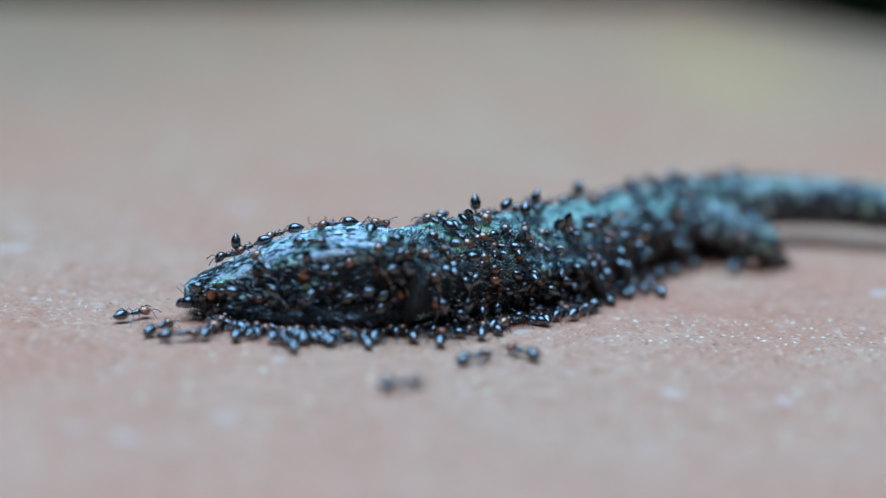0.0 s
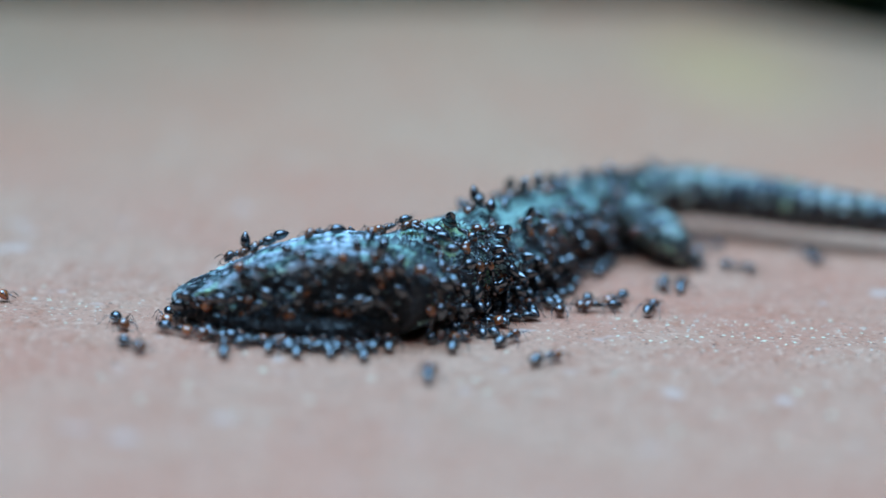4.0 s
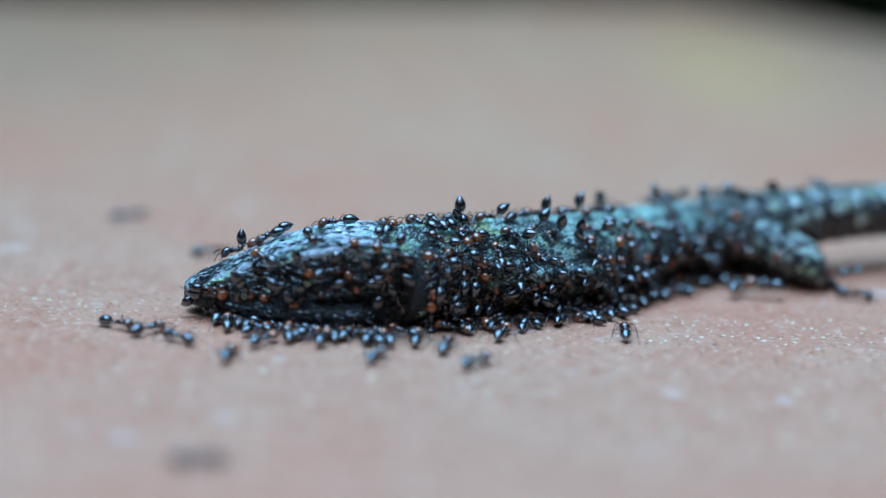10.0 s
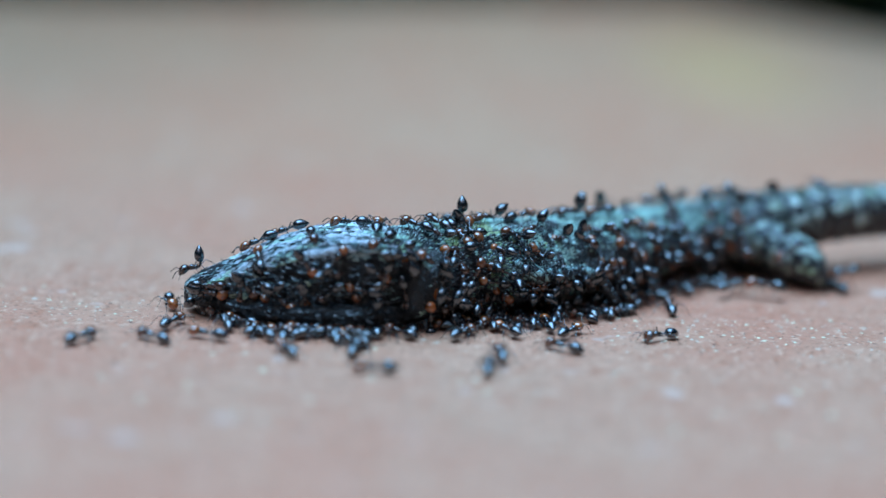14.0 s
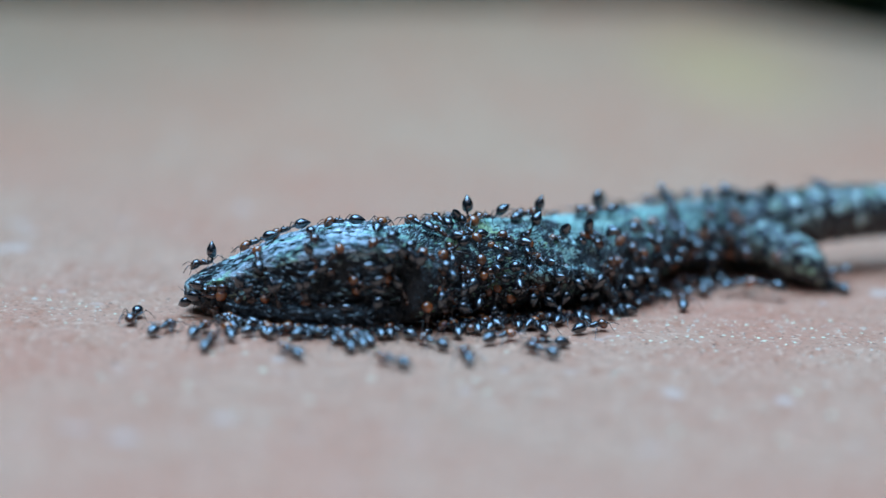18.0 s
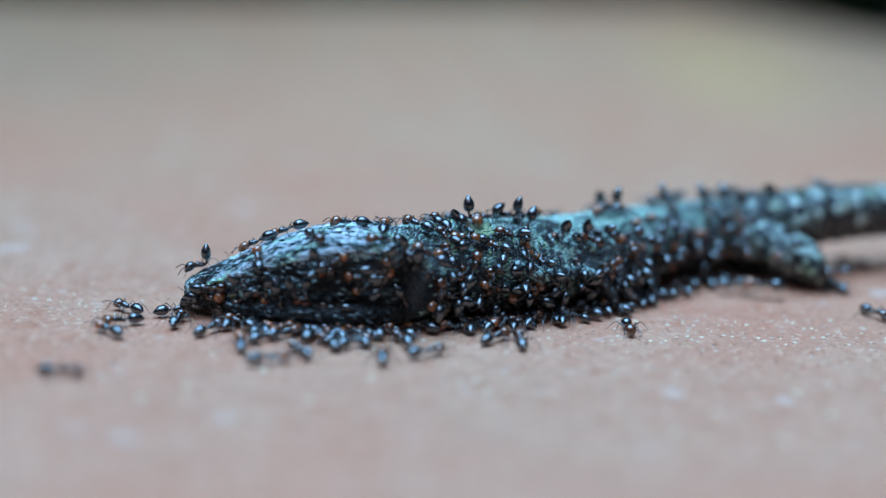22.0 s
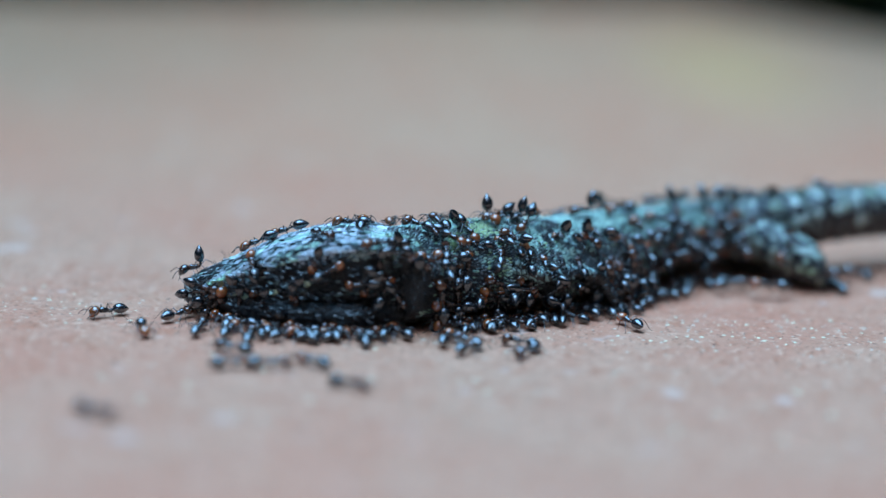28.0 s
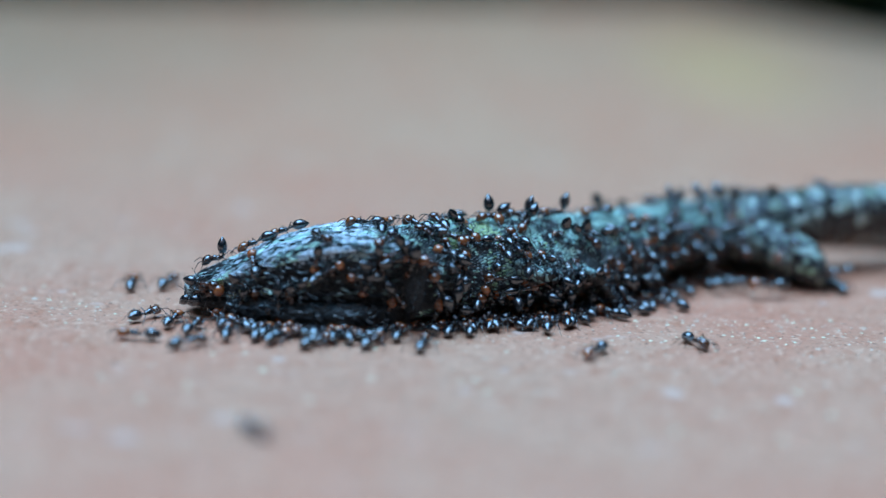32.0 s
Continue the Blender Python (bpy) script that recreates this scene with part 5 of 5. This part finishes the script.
        [(20.1, 15.3, 109), (24.0, 15.1, 113), (42.6, 26.7, 73), (29.7, 28.8, 55), (42.8, 20.4, -11), (42.1, 20.8, 140), (44.0, 20.6, 118), (47.2, 33.5, -178), (34.3, 18.8, 179), (37.0, 18.8, 99), (44.0, 19.4, 113), (26.1, 16.5, 122), (28.0, 17.7, 57), (44.0, 19.4, 113), (29.1, 15.2, -110), (27.3, 14.2, 71), (44.3, 20.3, 94), (44.2, 20.2, 109), (44.1, 19.5, 108), (44.3, 19.5, 100), (44.3, 19.5, 100), (44.3, 19.5, 100), (44.3, 19.5, 100), (37.8, 19.4, 96), (37.5, 19.4, 96), (37.6, 20.6, 109), (37.8, 20.6, 102)],
        [(9.5, 5.6, 91), (13.3, 3.1, 58), (17.7, 8.5, 92), (19.7, 11.6, 148), (16.7, 7.1, 82), (14.4, 4.1, 148), (17.1, 7.6, 112), (23.4, 10.1, 127), (18.0, 5.9, 134), (21.4, 6.2, -16), (21.0, 7.5, -179), (19.6, 1.1, 32), (13.6, -2.7, 57), (8.4, -4.3, 80), (6.4, -5.9, 42), (-0.1, 1.7, 104), (0.4, -7.0, 135), (0.3, -6.7, 112), (-2.4, -3.0, 146), (4.8, 0.5, 117), (4.7, 0.0, 122), (4.7, 0.0, 122), (0.7, -6.7, 79), (2.6, -6.3, 46), (8.3, -3.6, 113), (1.4, -3.1, 74), (-1.9, -3.1, 130)],
        [(-58.0, 4.0, 90), (-58.0, 4.0, 90), (-58.0, 4.0, 90), (-58.0, 4.0, 90), (-26.9, 0.7, 39), (-35.5, 10.9, 54), (-32.3, 14.7, 51), (-23.6, 27.8, 28), (-26.3, 25.4, 25), (-34.6, 19.5, -162), (-39.7, 15.8, -124), (-28.3, 2.6, -70), (-28.3, 2.6, -75), (-8.0, 7.0, 12), (-1.0, -0.2, 116), (-8.0, 7.0, 134), (-8.0, 7.0, 134), (-8.0, 7.0, 134), (-17.3, -8.2, 54), (-21.5, -6.0, 131), (-9.8, -10.3, 85), (-10.4, -9.0, 103), (-14.2, -7.9, 141), (-12.8, -4.3, 121), (-8.0, 7.0, 66), (-32.5, 4.6, 18), (-33.5, 10.4, 92)],
        [(-60.0, -8.0, 90), (-60.0, -8.0, 90), (-60.0, -8.0, 90), (-60.0, -8.0, 90), (-60.0, -8.0, 90), (-60.0, -8.0, 90), (-41.3, -8.7, 18), (-60.0, -8.0, 177), (-60.0, -8.0, 177), (-60.0, -8.0, 177), (-60.0, -8.0, 177), (-41.1, -16.8, 71), (-35.3, -10.8, 57), (-60.0, -8.0, 173), (-27.8, -6.8, 60), (-34.0, 3.7, 34), (-37.1, 11.5, -165), (-32.6, 12.5, 15), (-27.2, -0.2, 29), (-26.6, 0.1, 13), (-19.1, -11.2, 48), (-16.2, -12.3, 91), (-20.7, -12.9, 152), (-27.5, -18.1, 173), (-38.2, -18.8, 149), (-34.9, -24.5, 20), (-24.5, -11.5, 37)],
        [(-57.0, 16.0, 90), (-57.0, 16.0, 90), (-57.0, 16.0, 90), (-57.0, 16.0, 90), (-57.0, 16.0, 90), (-57.0, 16.0, 90), (-57.0, 16.0, 90), (-57.0, 16.0, 90), (-38.0, 41.4, 30), (-57.0, 16.0, -126), (-57.0, 16.0, -126), (-57.0, 16.0, -126), (-57.0, 16.0, -126), (-57.0, 16.0, -126), (-31.5, -3.4, -98), (-40.1, -0.3, 52), (-38.6, 7.1, 12), (-33.5, 3.8, 68), (-32.8, 0.3, 138), (-31.9, -1.7, 13), (-31.3, -2.3, -11), (-29.2, -6.3, 100), (-26.8, -1.6, 51), (-31.7, -3.5, -15), (-37.8, 1.8, 161), (-39.5, -10.6, 43), (-30.1, -2.0, 52)],
        [(62.0, 6.0, 90), (62.0, 6.0, 90), (62.0, 6.0, 90), (62.0, 6.0, 90), (62.0, 6.0, 90), (62.0, 6.0, 90), (62.0, 6.0, 90), (62.0, 6.0, 90), (62.0, 6.0, 90), (44.9, -4.9, 37), (21.6, -5.3, -114), (26.9, -1.4, 121), (22.2, -3.7, -147), (15.1, -1.3, 174), (15.9, -1.0, 33), (21.3, 1.1, 121), (19.1, 2.4, 114), (17.0, 2.7, 115), (19.5, -1.2, -85), (19.5, 2.1, -85), (20.2, 0.0, 28), (19.7, 1.5, 124), (7.7, -7.5, 154), (8.1, -4.0, 138), (17.3, 4.7, 155), (17.4, 4.9, 148), (13.7, 2.4, 90)],
        [(-30.0, -66.0, 90), (-30.0, -66.0, 90), (-30.0, -66.0, 90), (-30.0, -66.0, 90), (-30.0, -66.0, 90), (-30.0, -66.0, 90), (-30.0, -66.0, 90), (-30.0, -66.0, 90), (-30.0, -66.0, 90), (-30.0, -66.0, 90), (-30.0, -66.0, 90), (-30.0, -66.0, 90), (-30.0, -66.0, 90), (-30.0, -66.0, 90), (-30.0, -66.0, 90), (-30.0, -66.0, 90), (-30.0, -66.0, 90), (-30.0, -66.0, 90), (-30.0, -66.0, 90), (-30.0, -66.0, 90), (-30.0, -66.0, 90), (-30.0, -66.0, 90), (-30.2, -34.3, -28), (-26.0, -33.3, 57), (-19.8, -32.8, 27), (-17.4, -35.2, 0), (-15.7, -38.3, -55)],
        [(8.0, 14.0, 90), (8.0, 14.0, 90), (8.0, 14.0, 90), (8.0, 14.0, 90), (4.4, 0.1, 111), (4.5, 0.0, 117), (4.9, 0.2, 103), (-1.7, -3.1, 137), (-5.5, -7.4, 106), (1.4, -12.7, 63), (7.9, -6.8, 117), (8.0, -7.6, 58), (6.6, -2.9, 125), (5.6, 0.2, 110), (4.7, -0.0, 123), (4.8, -0.3, 107), (4.5, 0.9, 134), (4.7, 1.1, 122), (4.7, 1.1, 122), (11.8, 4.2, 116), (18.1, 7.1, 134), (20.8, 10.9, 133), (19.5, 1.5, 120), (19.3, 2.1, 148), (22.2, 2.4, 93), (16.8, -1.2, 61), (15.3, -10.2, -122)],
        [(14.0, 20.0, 90), (14.0, 20.0, 90), (19.5, 20.5, 113), (25.2, 21.4, -50), (23.5, 9.0, 125), (25.3, 2.3, -15), (27.7, 12.7, 48), (37.1, 18.1, 103), (25.3, 13.8, -131), (28.0, 17.7, 57), (28.4, 18.7, 43), (24.7, 12.8, 104), (24.5, 8.2, 94), (26.2, 10.7, 92), (26.1, 10.2, 87), (38.0, -5.1, -76), (32.3, -17.6, -78), (6.9, -7.2, 57), (8.1, -6.7, 96), (8.4, -6.3, 117), (20.2, -15.1, 66), (14.6, -9.9, 165), (8.5, -10.9, -123), (13.7, -12.1, 0), (23.3, -4.8, 29), (24.8, -3.7, -12), (26.2, -5.5, -61)],
        [(20.0, 28.0, 90), (20.0, 28.0, 90), (41.7, 36.9, 16), (43.8, 34.9, 13), (43.2, 25.5, -152), (28.4, 22.4, 69), (32.9, 18.1, 120), (43.7, 19.3, 139), (46.0, 15.5, -28), (44.9, 17.3, 149), (49.1, 20.8, 78), (44.1, 19.5, 108), (44.1, 19.5, 108), (47.9, 18.7, 57), (44.0, 19.4, 113), (44.0, 19.4, 113), (47.9, 29.9, 169), (48.6, 30.3, 132), (47.4, 30.3, 149), (47.1, 30.4, 143), (47.0, 26.6, 158), (47.6, 26.5, 165), (46.9, 25.1, 144), (44.3, 19.5, 100), (44.3, 19.5, 100), (44.3, 20.3, 104), (44.3, 19.5, 100)],
    ]
    for n, stops in enumerate(trails):
        rows, gait = roam(stops)
        ob = ROAMERS[n]
        walk(ob, rows)
        for k, leg in enumerate(c for c in ob.children if c.name.split(".")[0] == "leg"):
            rest = leg.matrix_basis.copy()
            sign = 1 if k in (0, 3, 4) else -1
            walk(leg, [(t, rest @ pose(0, 0, 0, 0, 0, (16 if i % 2 else -16) * g * sign)) for i, (t, g) in enumerate(gait)])


motions()
